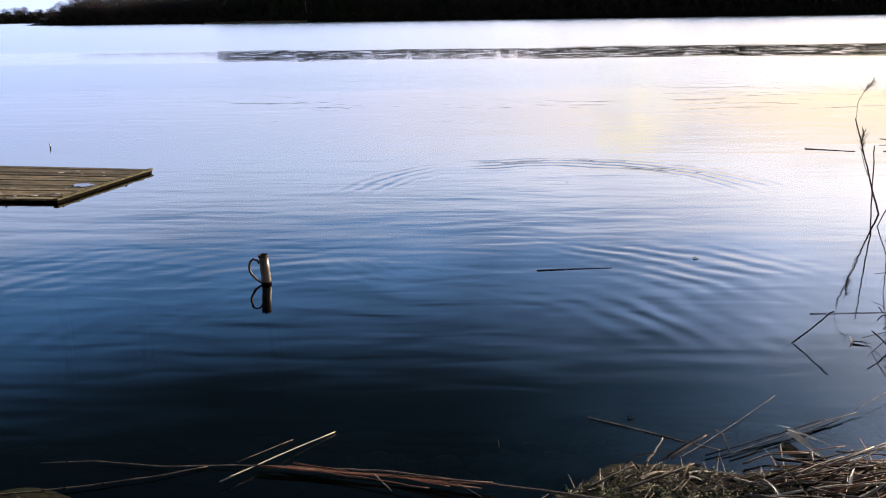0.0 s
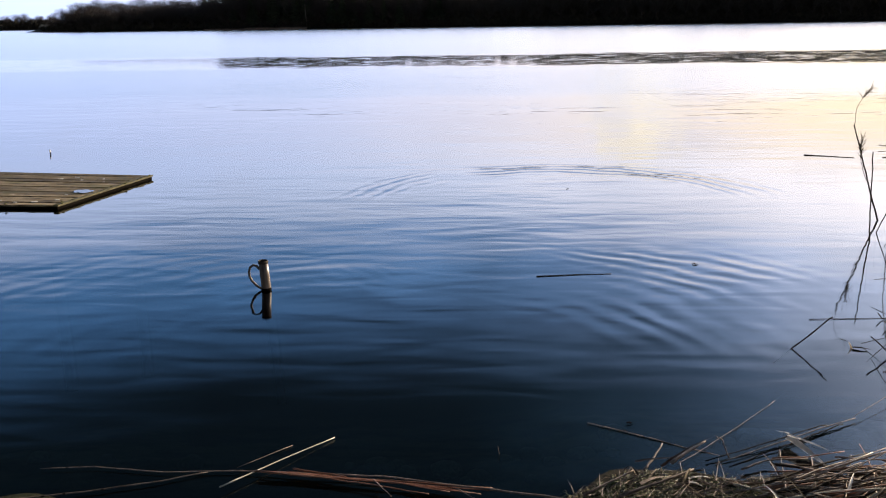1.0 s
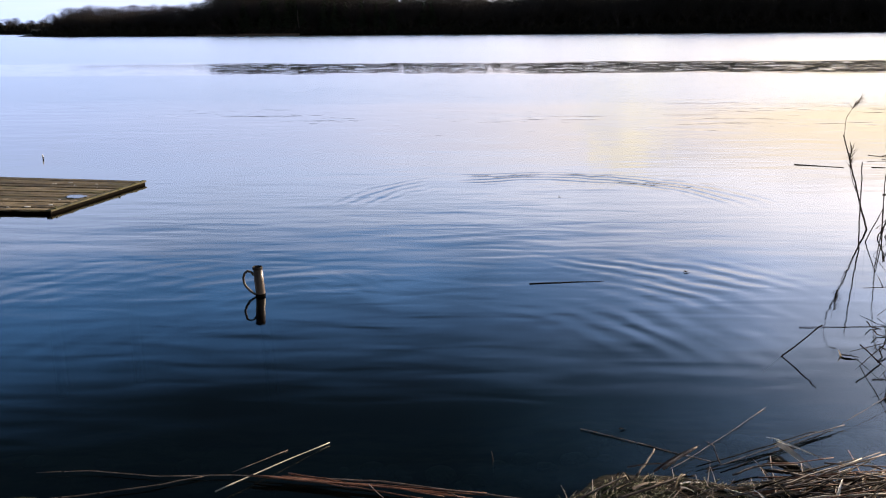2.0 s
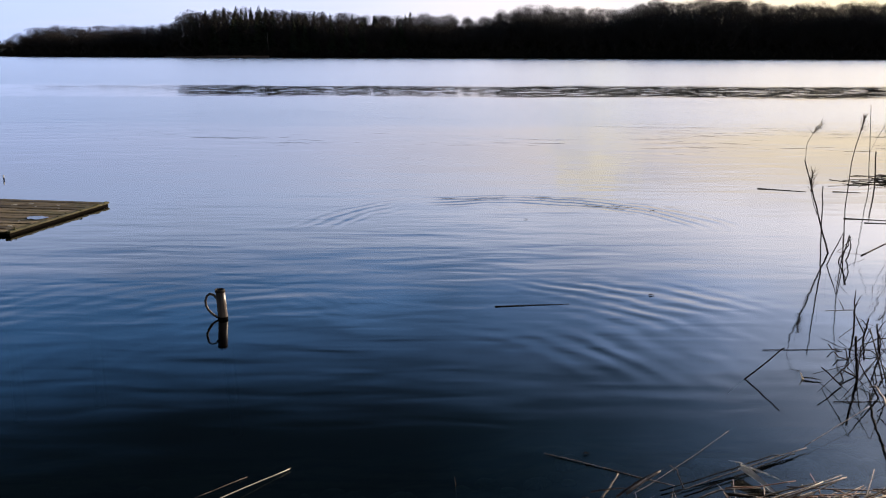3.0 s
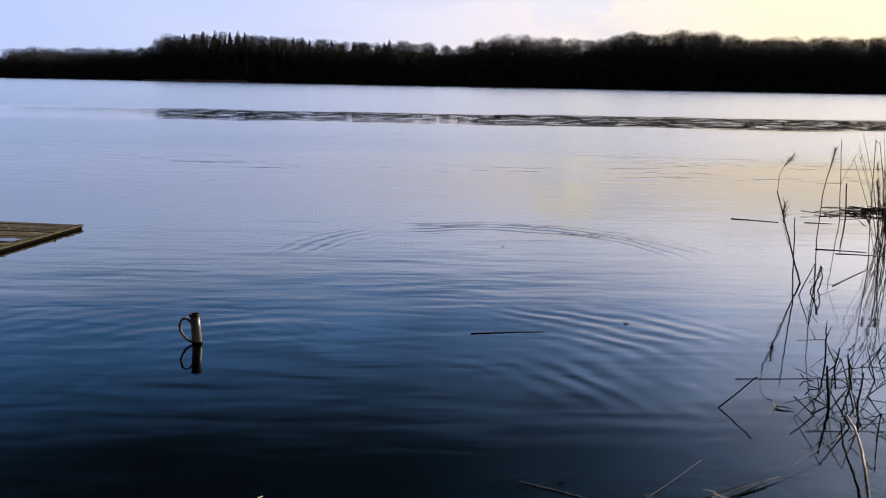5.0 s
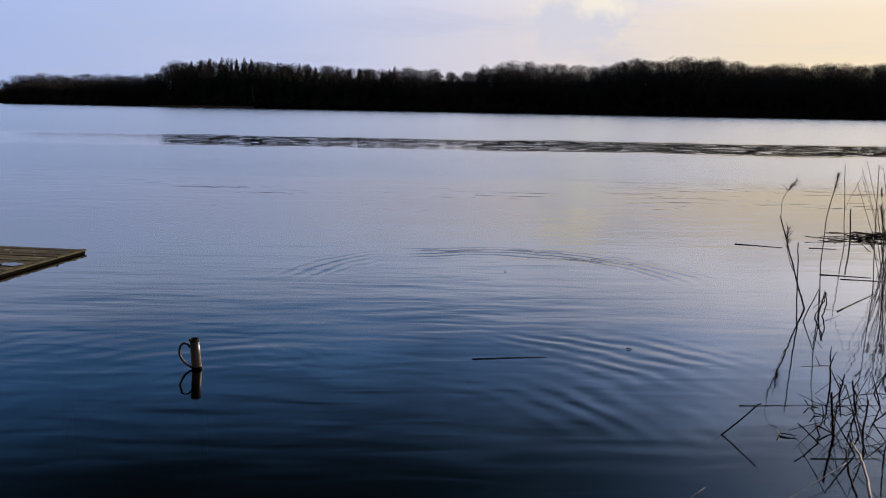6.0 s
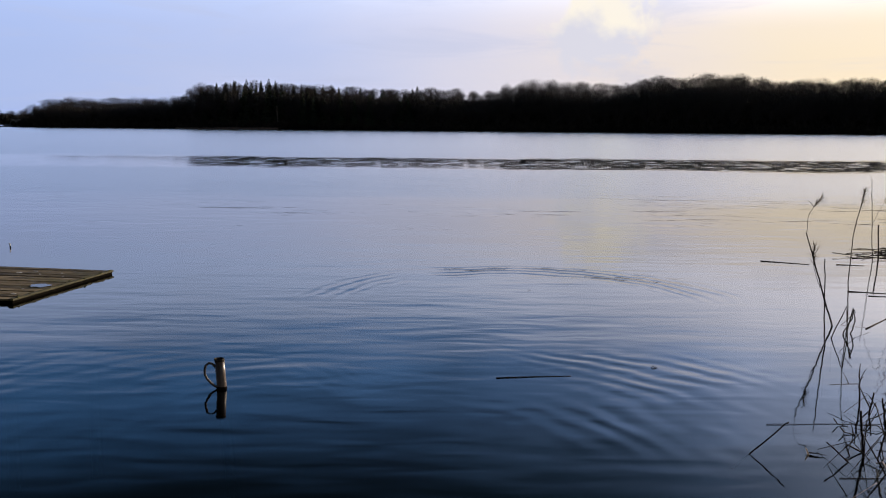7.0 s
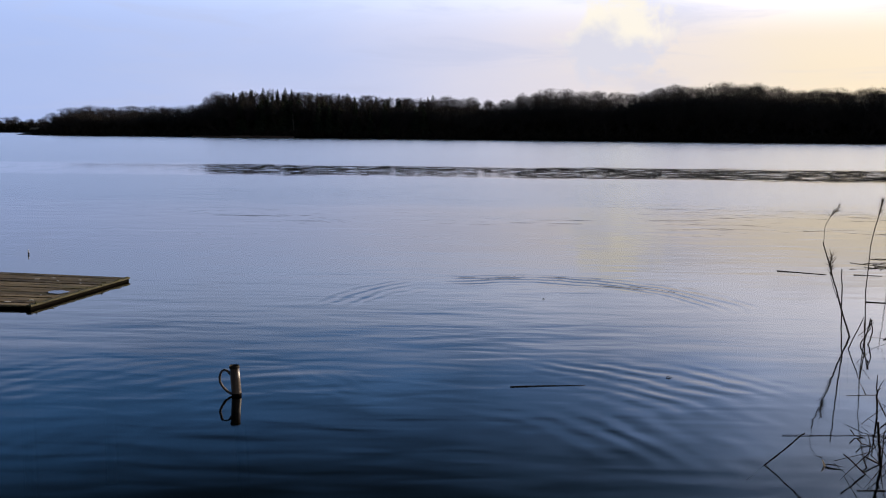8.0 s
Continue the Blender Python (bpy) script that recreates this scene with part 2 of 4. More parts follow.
def glass_material():
    m, t, out = blank("window_glass")
    bs = nd(t, "ShaderNodeBsdfPrincipled", Roughness=0.08, IOR=1.45)
    bs.inputs["Base Color"].default_value = (0.03, 0.035, 0.04, 1)
    t.links.new(bs.outputs[0], out.inputs[0])
    return m


def ground_material():
    m, t, out = blank("bank_and_lake_bed")
    bs = nd(t, "ShaderNodeBsdfPrincipled", Roughness=0.95)
    bs.inputs["Specular IOR Level"].default_value = 0.06
    tc = t.nodes.new("ShaderNodeTexCoord")
    sep = t.nodes.new("ShaderNodeSeparateXYZ")
    t.links.new(tc.outputs["Object"], sep.inputs[0])
    n1 = noise_node(t, tc.outputs["Object"], 2.5, 6, 0.6)
    n2 = noise_node(t, tc.outputs["Object"], 22, 5, 0.65)
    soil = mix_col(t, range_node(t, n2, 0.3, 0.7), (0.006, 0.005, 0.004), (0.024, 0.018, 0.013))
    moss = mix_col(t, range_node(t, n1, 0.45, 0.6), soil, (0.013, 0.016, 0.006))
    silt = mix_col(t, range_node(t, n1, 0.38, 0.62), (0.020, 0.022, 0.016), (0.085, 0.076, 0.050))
    # silt near the shore; deeper bed painted darker for light lost in murky water
    bed_by_depth = mix_col(t, range_node(t, sep.outputs[2], -0.9, -0.12), (0.006, 0.009, 0.010), silt)
    col = mix_col(t, range_node(t, sep.outputs[2], -0.05, -0.005), bed_by_depth, moss)
    t.links.new(col, bs.inputs["Base Color"])
    b = nd(t, "ShaderNodeBump", Strength=0.6, Distance=0.02)
    t.links.new(n2, b.inputs["Height"])
    t.links.new(b.outputs[0], bs.inputs["Normal"])
    t.links.new(bs.outputs[0], out.inputs[0])
    return m


def ring(t, vec, cx, cy, wave, r0, r1, fade, wobble, sx=1.0):
    """Height of a train of circular ripples round (cx, cy), between radius r0 and r1."""
    v = scaled(t, vec, sx, 1, 0, (-cx * sx, -cy, 0))
    ln = t.nodes.new("ShaderNodeVectorMath")
    ln.operation = "LENGTH"
    t.links.new(v, ln.inputs[0])
    r = math_node(t, "ADD", ln.outputs["Value"], math_node(t, "MULTIPLY", wobble, 0.60))
    s = math_node(t, "SINE", math_node(t, "MULTIPLY", r, 2 * math.pi / wave))
    inner = range_node(t, r, r0, r0 + fade)
    outer = range_node(t, r, r1, r1 - fade)
    return math_node(t, "MULTIPLY", s, math_node(t, "MULTIPLY", inner, outer))


def water_material():
    m, t, out = blank("lake_water")
    tc = t.nodes.new("ShaderNodeTexCoord")
    vec = tc.outputs["Object"]
    sep = t.nodes.new("ShaderNodeSeparateXYZ")
    t.links.new(vec, sep.inputs[0])
    x, y, _ = sep.outputs
    # gentle swell, everywhere near the bank
    swell = noise_node(t, scaled(t, vec, 0.45, 1.1, 0), 0.9, 1.0, 0.5, 0.4)
    fine = noise_node(t, scaled(t, vec, 0.7, 2.2, 0), 2.2, 0.6, 0.5, 0.3)
    wob = math_node(t, "SUBTRACT", noise_node(t, vec, 0.7, 2.0), 0.5)
    patch = range_node(t, noise_node(t, scaled(t, vec, 0.5, 0.5, 0, (3.1, 1.7, 0)), 1.0, 2.0), 0.40, 0.66)
    # spreading rings, stronger to the one side, a small train further out, and a far pair of arcs
    r1 = math_node(t, "MULTIPLY", ring(t, vec, -0.8, 5.1, 0.27, 1.3, 4.6, 1.0, wob, 1.0), math_node(t, "MULTIPLY", range_node(t, y, 5.0, 6.2), range_node(t, y, 9.0, 7.2, 0.35, 1.0)))
    r1 = math_node(t, "MULTIPLY", r1, range_node(t, x, -0.4, 1.6, 0.0006, 0.0016))
    r2 = math_node(t, "MULTIPLY", ring(t, vec, 0.1, 8.2, 0.17, 0.4, 2.1, 0.6, wob, 1.0), math_node(t, "MULTIPLY", range_node(t, y, 8.8, 8.0), 0.0003))
    r3 = math_node(t, "MULTIPLY", ring(t, vec, 0.95, 10.4, 0.23, 1.7, 3.0, 0.45, wob, 1.0), range_node(t, y, 10.2, 11.2))
    h = math_node(t, "MULTIPLY", math_node(t, "SUBTRACT", swell, 0.5), mix_val(t, range_node(t, y, 4.8, 8.0), 0.007, 0.010))
    h = math_node(t, "ADD", h, math_node(t, "MULTIPLY", math_node(t, "SUBTRACT", fine, 0.5), mix_val(t, range_node(t, y, 4.8, 8.0), 0.0022, 0.0028)))
    rings = math_node(t, "ADD", r1, r2)
    rings = math_node(t, "MULTIPLY", rings, patch)
    rings = math_node(t, "ADD", rings, math_node(t, "MULTIPLY", r3, math_node(t, "MULTIPLY", range_node(t, wob, -0.20, 0.02), 0.0021)))
    h = math_node(t, "ADD", h, rings)
    crisp = noise_node(t, scaled(t, vec, 1.3, 4.2, 0, (5.0, 2.0, 0)), 1.9, 1.0, 0.5, 0.4)
    where = math_node(t, "MULTIPLY", range_node(t, y, 6.5, 10.0), range_node(t, y, 24.0, 16.0))
    where = math_node(t, "MULTIPLY", where, range_node(t, wob, -0.12, 0.10))
    h = math_node(t, "ADD", h, math_node(t, "MULTIPLY", math_node(t, "MULTIPLY", math_node(t, "SUBTRACT", crisp, 0.5), 0.0019), where))
    # calm lee of the reeds
    lee = math_node(t, "MULTIPLY", range_node(t, x, 1.2, 3.4), range_node(t, y, 15.0, 9.0))
    h = math_node(t, "MULTIPLY", h, math_node(t, "SUBTRACT", 1.0, math_node(t, "MULTIPLY", lee, 0.45)))
    # cat's paws further out
    cat = noise_node(t, scaled(t, vec, 0.8, 1.7, 0), 1.25, 2.0, 0.5, 0.6)
    paw = noise_node(t, scaled(t, vec, 0.10, 0.22, 0), 1.0, 3.0)
    catmask = math_node(t, "MULTIPLY", range_node(t, y, 13.0, 22.0), range_node(t, paw, 0.36, 0.60))
    h = math_node(t, "ADD", h, math_node(t, "MULTIPLY", math_node(t, "MULTIPLY", math_node(t, "SUBTRACT", cat, 0.5), 0.017), catmask))
    # the band of half-calm water that mirrors the wood, and the ruffled water beyond it
    edge = math_node(t, "ADD", y, math_node(t, "MULTIPLY", math_node(t, "SUBTRACT",
                     noise_node(t, scaled(t, vec, 0.14, 0.35, 0), 1.0, 6.0, 0.65), 0.5), 11.0))
    beyond = range_node(t, edge, 56.0, 63.0)
    streak = noise_node(t, scaled(t, vec, 0.80, 0.85, 0), 1.0, 6.0, 0.74, 0.3)
    inband = math_node(t, "MULTIPLY", math_node(t, "SUBTRACT", 1.0, beyond), range_node(t, edge, 41.5, 44.5))
    ruffle = range_node(t, streak, 0.535, 0.585)
    ahead = range_node(t, edge, 20.0, 29.0)
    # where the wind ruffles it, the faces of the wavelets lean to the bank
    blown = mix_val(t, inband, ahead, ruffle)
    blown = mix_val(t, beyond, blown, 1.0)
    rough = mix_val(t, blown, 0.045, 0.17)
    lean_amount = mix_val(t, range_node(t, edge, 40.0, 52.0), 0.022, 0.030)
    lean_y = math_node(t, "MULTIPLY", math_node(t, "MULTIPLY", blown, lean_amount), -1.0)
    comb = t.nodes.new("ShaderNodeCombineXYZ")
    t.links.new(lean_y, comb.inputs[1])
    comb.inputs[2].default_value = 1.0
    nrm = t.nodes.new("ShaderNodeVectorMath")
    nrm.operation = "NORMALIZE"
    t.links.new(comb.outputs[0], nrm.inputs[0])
    h = math_node(t, "MULTIPLY", h, mix_val(t, range_node(t, edge, 38.0, 44.0), 1.0, 0.12))
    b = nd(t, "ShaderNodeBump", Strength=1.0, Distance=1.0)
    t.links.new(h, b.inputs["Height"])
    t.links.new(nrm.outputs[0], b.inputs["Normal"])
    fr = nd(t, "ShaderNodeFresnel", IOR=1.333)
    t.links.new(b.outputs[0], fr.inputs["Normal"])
    gl = t.nodes.new("ShaderNodeBsdfGlossy")
    gl.inputs["Color"].default_value = (1, 1, 1, 1)
    t.links.new(rough, gl.inputs["Roughness"])
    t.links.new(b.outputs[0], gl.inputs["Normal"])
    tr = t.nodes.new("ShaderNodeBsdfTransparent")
    # tint darkens with y, painted in for light lost in deeper murky water
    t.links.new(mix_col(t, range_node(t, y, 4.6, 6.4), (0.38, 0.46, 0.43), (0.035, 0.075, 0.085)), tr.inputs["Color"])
    mx = t.nodes.new("ShaderNodeMixShader")
    t.links.new(fr.outputs[0], mx.inputs[0])
    t.links.new(tr.outputs[0], mx.inputs[1])
    t.links.new(gl.outputs[0], mx.inputs[2])
    t.links.new(mx.outputs[0], out.inputs[0])
    return m


def mix_val(t, fac, a, b):
    n = t.nodes.new("ShaderNodeMix")
    n.data_type = "FLOAT"
    for i, v in ((0, fac), (2, a), (3, b)):
        if isinstance(v, (int, float)):
            n.inputs[i].default_value = v
        else:
            t.links.new(v, n.inputs[i])
    return n.outputs[0]


M_GROUND, M_WATER, M_FILM, M_GLASS = ground_material(), water_material(), puddle_material(), glass_material()

# ---- building helpers ----
rng = random.Random(7)


def mesh_of(name, bm, material, smooth=False):
    me = bpy.data.meshes.new(name)
    bm.normal_update()
    bm.to_mesh(me)
    bm.free()
    me.materials.append(material)
    if smooth:
        me.polygons.foreach_set("use_smooth", [True] * len(me.polygons))
    return me


def thing(name, loc=(0, 0, 0), label="", category="", group="", kind=""):
    ob = new(name)
    ob.location = loc
    return tagged(ob, label, category, group, kind)


def part(name, bm, material, parent, label="", smooth=False):
    ob = new(name, mesh_of(name, bm, material, smooth))
    ob.parent = parent
    return tagged(ob, label)


def solid(name, bm, material, label="", category="", group="", kind="", smooth=False, loc=(0, 0, 0)):
    ob = new(name, mesh_of(name, bm, material, smooth))
    ob.location = loc
    return tagged(ob, label, category, group, kind)


def tube(bm, pts, r0, r1, sides=6, cap=True):
    """A tapered round bar along the points."""
    pts = [Vector(p) for p in pts]
    rings_made = []
    n = len(pts)
    for i, p in enumerate(pts):
        way = (pts[min(i + 1, n - 1)] - pts[max(i - 1, 0)]).normalized()
        if i == 0:
            a = way.cross(Vector((0, 0, 1)) if abs(way.z) < 0.9 else Vector((1, 0, 0)))
        a = (a - way * a.dot(way)).normalized()
        b = way.cross(a)
        r = r0 + (r1 - r0) * i / (n - 1)
        rings_made.append([bm.verts.new(p + (a * math.cos(k * 2 * math.pi / sides) + b * math.sin(k * 2 * math.pi / sides)) * r)
                           for k in range(sides)])
    for u, v in zip(rings_made, rings_made[1:]):
        for k in range(sides):
            bm.faces.new((u[k], u[(k + 1) % sides], v[(k + 1) % sides], v[k]))
    if cap:
        bm.faces.new(rings_made[0][::-1])
        bm.faces.new(rings_made[-1])


def bend(pts, steps=4, sag=0.0, wob=0.0, seed=0):
    """Points along a polyline, softened and slightly uneven."""
    q = random.Random(seed)
    out = []
    for a, b in zip(pts, pts[1:]):
        a, b = Vector(a), Vector(b)
        for i in range(steps):
            f = i / steps
            p = a.lerp(b, f)
            if i or out:
                p += Vector((q.uniform(-wob, wob), q.uniform(-wob, wob), q.uniform(-wob, wob) * 0.6 - sag * math.sin(f * math.pi)))
            out.append(p)
    out.append(Vector(pts[-1]))
    return out


def blade(bm, root, way, length, width, droop=0.2, segs=3):
    """A narrow leaf with a slight fold."""
    way = Vector(way).normalized()
    side = way.cross(Vector((0.13, 0.2, 1))).normalized()
    last = None
    for i in range(segs + 1):
        f = i / segs
        p = Vector(root) + way * length * f - Vector((0, 0, droop * length * f * f))
        w = width * (1 - f) ** 0.7 * 0.5 + 0.0003
        row = [bm.verts.new(p - side * w), bm.verts.new(p + Vector((0, 0, -w * 0.5))), bm.verts.new(p + side * w)]
        if last:
            for k in range(2):
                bm.faces.new((last[k], last[k + 1], row[k + 1], row[k]))
        last = row


def box(bm, x0, x1, y0, y1, z0, z1, bevel=0.0):
    vs = [bm.verts.new((x, y, z)) for z in (z0, z1) for x, y in ((x0, y0), (x1, y0), (x1, y1), (x0, y1))]
    fs = [(3, 2, 1, 0), (4, 5, 6, 7), (0, 1, 5, 4), (1, 2, 6, 5), (2, 3, 7, 6), (3, 0, 4, 7)]
    made = [bm.faces.new([vs[i] for i in f]) for f in fs]
    if bevel:
        edges = list({e for f in made for e in f.edges})
        bmesh.ops.bevel(bm, geom=edges, offset=bevel, segments=1, affect="EDGES")


# ---- ground and water ----
def near_shore(x):
    s = 3.50 + 0.05 * math.sin(x * 2.3 + 0.6) + 0.03 * math.sin(x * 5.1)
    s += 0.34 / (1 + math.exp(-(x - 0.42) * 9)) + 0.06 / (1 + math.exp(-(x - 2.2) * 3.0))
    return s - 0.9 * max(0, min(1, (-x - 2.6) / 3))


def far_shore(x):
    f = max(0.0, min(1.0, (-x - 198.0) / 26.0))
    f = f * f * (3 - 2 * f)
    return 393.0 + 4.0 * math.sin(x * 0.03) + 370.0 * f


def ground_z(x, y):
    d = near_shore(max(-30, min(30, x))) - y
    if d > 0:
        z = 0.015 + 0.10 * min(d, 0.5) + 0.135 * max(0, min(d - 0.5, 3.4))
        z += 0.014 * noise.noise((x * 1.3, y * 1.3, 0)) * min(1, d * 2) + 0.012 * noise.noise((x * 6, y * 6, 3)) * min(1, d * 3)
        z += 0.0015 * max(0, d - 4)
    else:
        z = 0.015 + 0.16 * d if d > -0.6 else -0.081 + 0.33 * (d + 0.6)
        z += 0.02 * noise.noise((x * 3, y * 3, 1)) * max(0, 1 + d * 0.6)
        z = max(z, -4.0)
    g = min(y - far_shore(x), 560 - abs(x))
    if y > 200:
        g = max(y - far_shore(x), abs(x) - 560)
        if g > -25:
            rise = 0.3 + 0.10 * max(g, 0) + 1.2 * noise.noise((x * 0.02, y * 0.02, 5)) * min(1, max(g, 0) / 20)
            z = max(z, -4.0 + (g + 25) * 0.176) if g < 0 else min(rise, 9.0)
    elif abs(x) > 560:
        z = max(z, min(6.0, (abs(x) - 560) * 0.15))
    return z


def axis(pieces):
    out = []
    for a, b, step in pieces:
        n = max(1, round((b - a) / step))
        out += [a + (b - a) * i / n for i in range(n)]
    return out + [pieces[-1][1]]


def make_ground():
    xs = axis([(-4000, -900, 500), (-900, -240, 40), (-240, -190, 5), (-190, -30, 20), (-30, -12, 2), (-12, -4, 0.25), (-4, 4, 0.06), (4, 10, 0.25), (10, 30, 2),
               (30, 240, 20), (240, 900, 40), (900, 4000, 500)])
    ys = axis([(-4000, -60, 700), (-60, 0, 4), (0, 3, 0.25), (3, 5.4, 0.05), (5.4, 12, 0.2), (12, 20, 1), (20, 40, 5), (40, 360, 40), (360, 430, 2.5), (430, 740, 20),
               (740, 800, 4), (800, 4000, 400)])
    verts = [(x, y, ground_z(x, y)) for y in ys for x in xs]
    w = len(xs)
    faces = [(j * w + i, j * w + i + 1, (j + 1) * w + i + 1, (j + 1) * w + i) for j in range(len(ys) - 1) for i in range(w - 1)]
    me = bpy.data.meshes.new("ground")
    me.from_pydata(verts, [], faces)
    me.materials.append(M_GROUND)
    me.polygons.foreach_set("use_smooth", [True] * len(me.polygons))
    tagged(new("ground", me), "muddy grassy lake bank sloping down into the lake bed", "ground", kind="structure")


make_ground()


def make_water():
    bm = bmesh.new()
    xs = axis([(-700, -40, 110), (-40, 40, 10), (40, 700, 110)])
    ys = axis([(1.5, 41.5, 8), (41.5, 841.5, 100)])
    grid = [[bm.verts.new((x, y, 0)) for x in xs] for y in ys]
    for r0, r1 in zip(grid, grid[1:]):
        for i in range(len(xs) - 1):
            bm.faces.new((r0[i], r0[i + 1], r1[i + 1], r1[i]))
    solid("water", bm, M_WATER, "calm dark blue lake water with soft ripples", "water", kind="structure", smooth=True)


make_water()


# ---- the wood on the far shore ----
def bare_crown(seed, twigs):
    """Limbs and a haze of fine twigs for a leafless tree one unit high."""
    q = random.Random(seed)
    bm = bmesh.new()
    tips = []
    for i in range(11):
        a = i * 2.4 + q.uniform(-0.4, 0.4)
        z0 = q.uniform(0.12, 0.6)
        reach = q.uniform(0.10, 0.21)
        p0 = Vector((0, 0, z0))
        p2 = Vector((math.cos(a) * reach, math.sin(a) * reach, min(0.93, z0 + q.uniform(0.16, 0.36))))
        p1 = p0.lerp(p2, 0.5) + Vector((math.cos(a), math.sin(a), 0)) * 0.03
        tube(bm, [p0, p1, p2], 0.008, 0.003, 3, False)
        tips += [p1, p2, p0.lerp(p2, 0.75)]
    tips += [Vector((0, 0, z)) for z in (0.7, 0.82, 0.9)]
    lumps = [Vector((q.gauss(0, 0.085), q.gauss(0, 0.085), q.uniform(0.42, 0.86))) for i in range(9)] + [Vector((0, 0, 0.87))]
    for i in range(twigs):
        n = Vector((q.gauss(0, 1), q.gauss(0, 1), q.gauss(0, 1))).normalized() * q.uniform(0.2, 1.0) ** 0.5
        c = q.choice(lumps) + Vector((n.x * 0.13, n.y * 0.13, n.z * 0.115)) if i % 4 else q.choice(tips) + n * 0.06
        c.z = min(c.z, 0.985)
        way = Vector((n.x + q.gauss(0, 0.3), n.y + q.gauss(0, 0.3), n.z * 0.5 + q.uniform(0.0, 0.9))).normalized()
        side = way.cross(Vector((q.gauss(0, 1), q.gauss(0, 1), q.gauss(0, 1)))).normalized()
        ln, wd = q.uniform(0.011, 0.032), q.uniform(0.0018, 0.0047)
        bm.faces.new([bm.verts.new(c - side * wd), bm.verts.new(c + side * wd), bm.verts.new(c + way * ln)])
    return bm


def fir_crown(seed):
    """Whorls of drooping needled boughs for a conifer one unit high."""
    q = random.Random(seed)
    bm = bmesh.new()
    z = 0.14
    while z < 0.98:
        f = (z - 0.14) / 0.86
        reach = 0.155 * (1 - f) ** 0.8 + 0.008
        for k in range(int(9 - 4 * f)):
            a = q.uniform(0, 2 * math.pi)
            r = reach * q.uniform(0.65, 1.15)
            out = Vector((math.cos(a), math.sin(a), 0))
            tip = Vector((0, 0, z)) + out * r - Vector((0, 0, r * q.uniform(0.1, 0.5)))
            side = Vector((-out.y, out.x, 0)) * r * q.uniform(0.22, 0.4)
            top = Vector((0, 0, z + 0.02))
            midp = top.lerp(tip, 0.55)
            vs = [bm.verts.new(p) for p in (top, midp + side, tip, midp - side, midp - Vector((0, 0, 0.045 * (1 - f) + 0.008)))]
            for tri in ((0, 1, 2), (0, 2, 3), (0, 1, 4), (1, 2, 4), (2, 3, 4), (3, 0, 4)):
                bm.faces.new([vs[t] for t in tri])
        z += 0.026
    return bm


def trunk_mesh(seed, top, r):
    q = random.Random(seed)
    bm = bmesh.new()
    pts = [Vector((q.uniform(-1, 1) * 0.012 * i, q.uniform(-1, 1) * 0.012 * i, top * i / 5 - (0.06 if i == 0 else 0))) for i in range(6)]
    tube(bm, pts, r, r * 0.25, 6)
    return bm


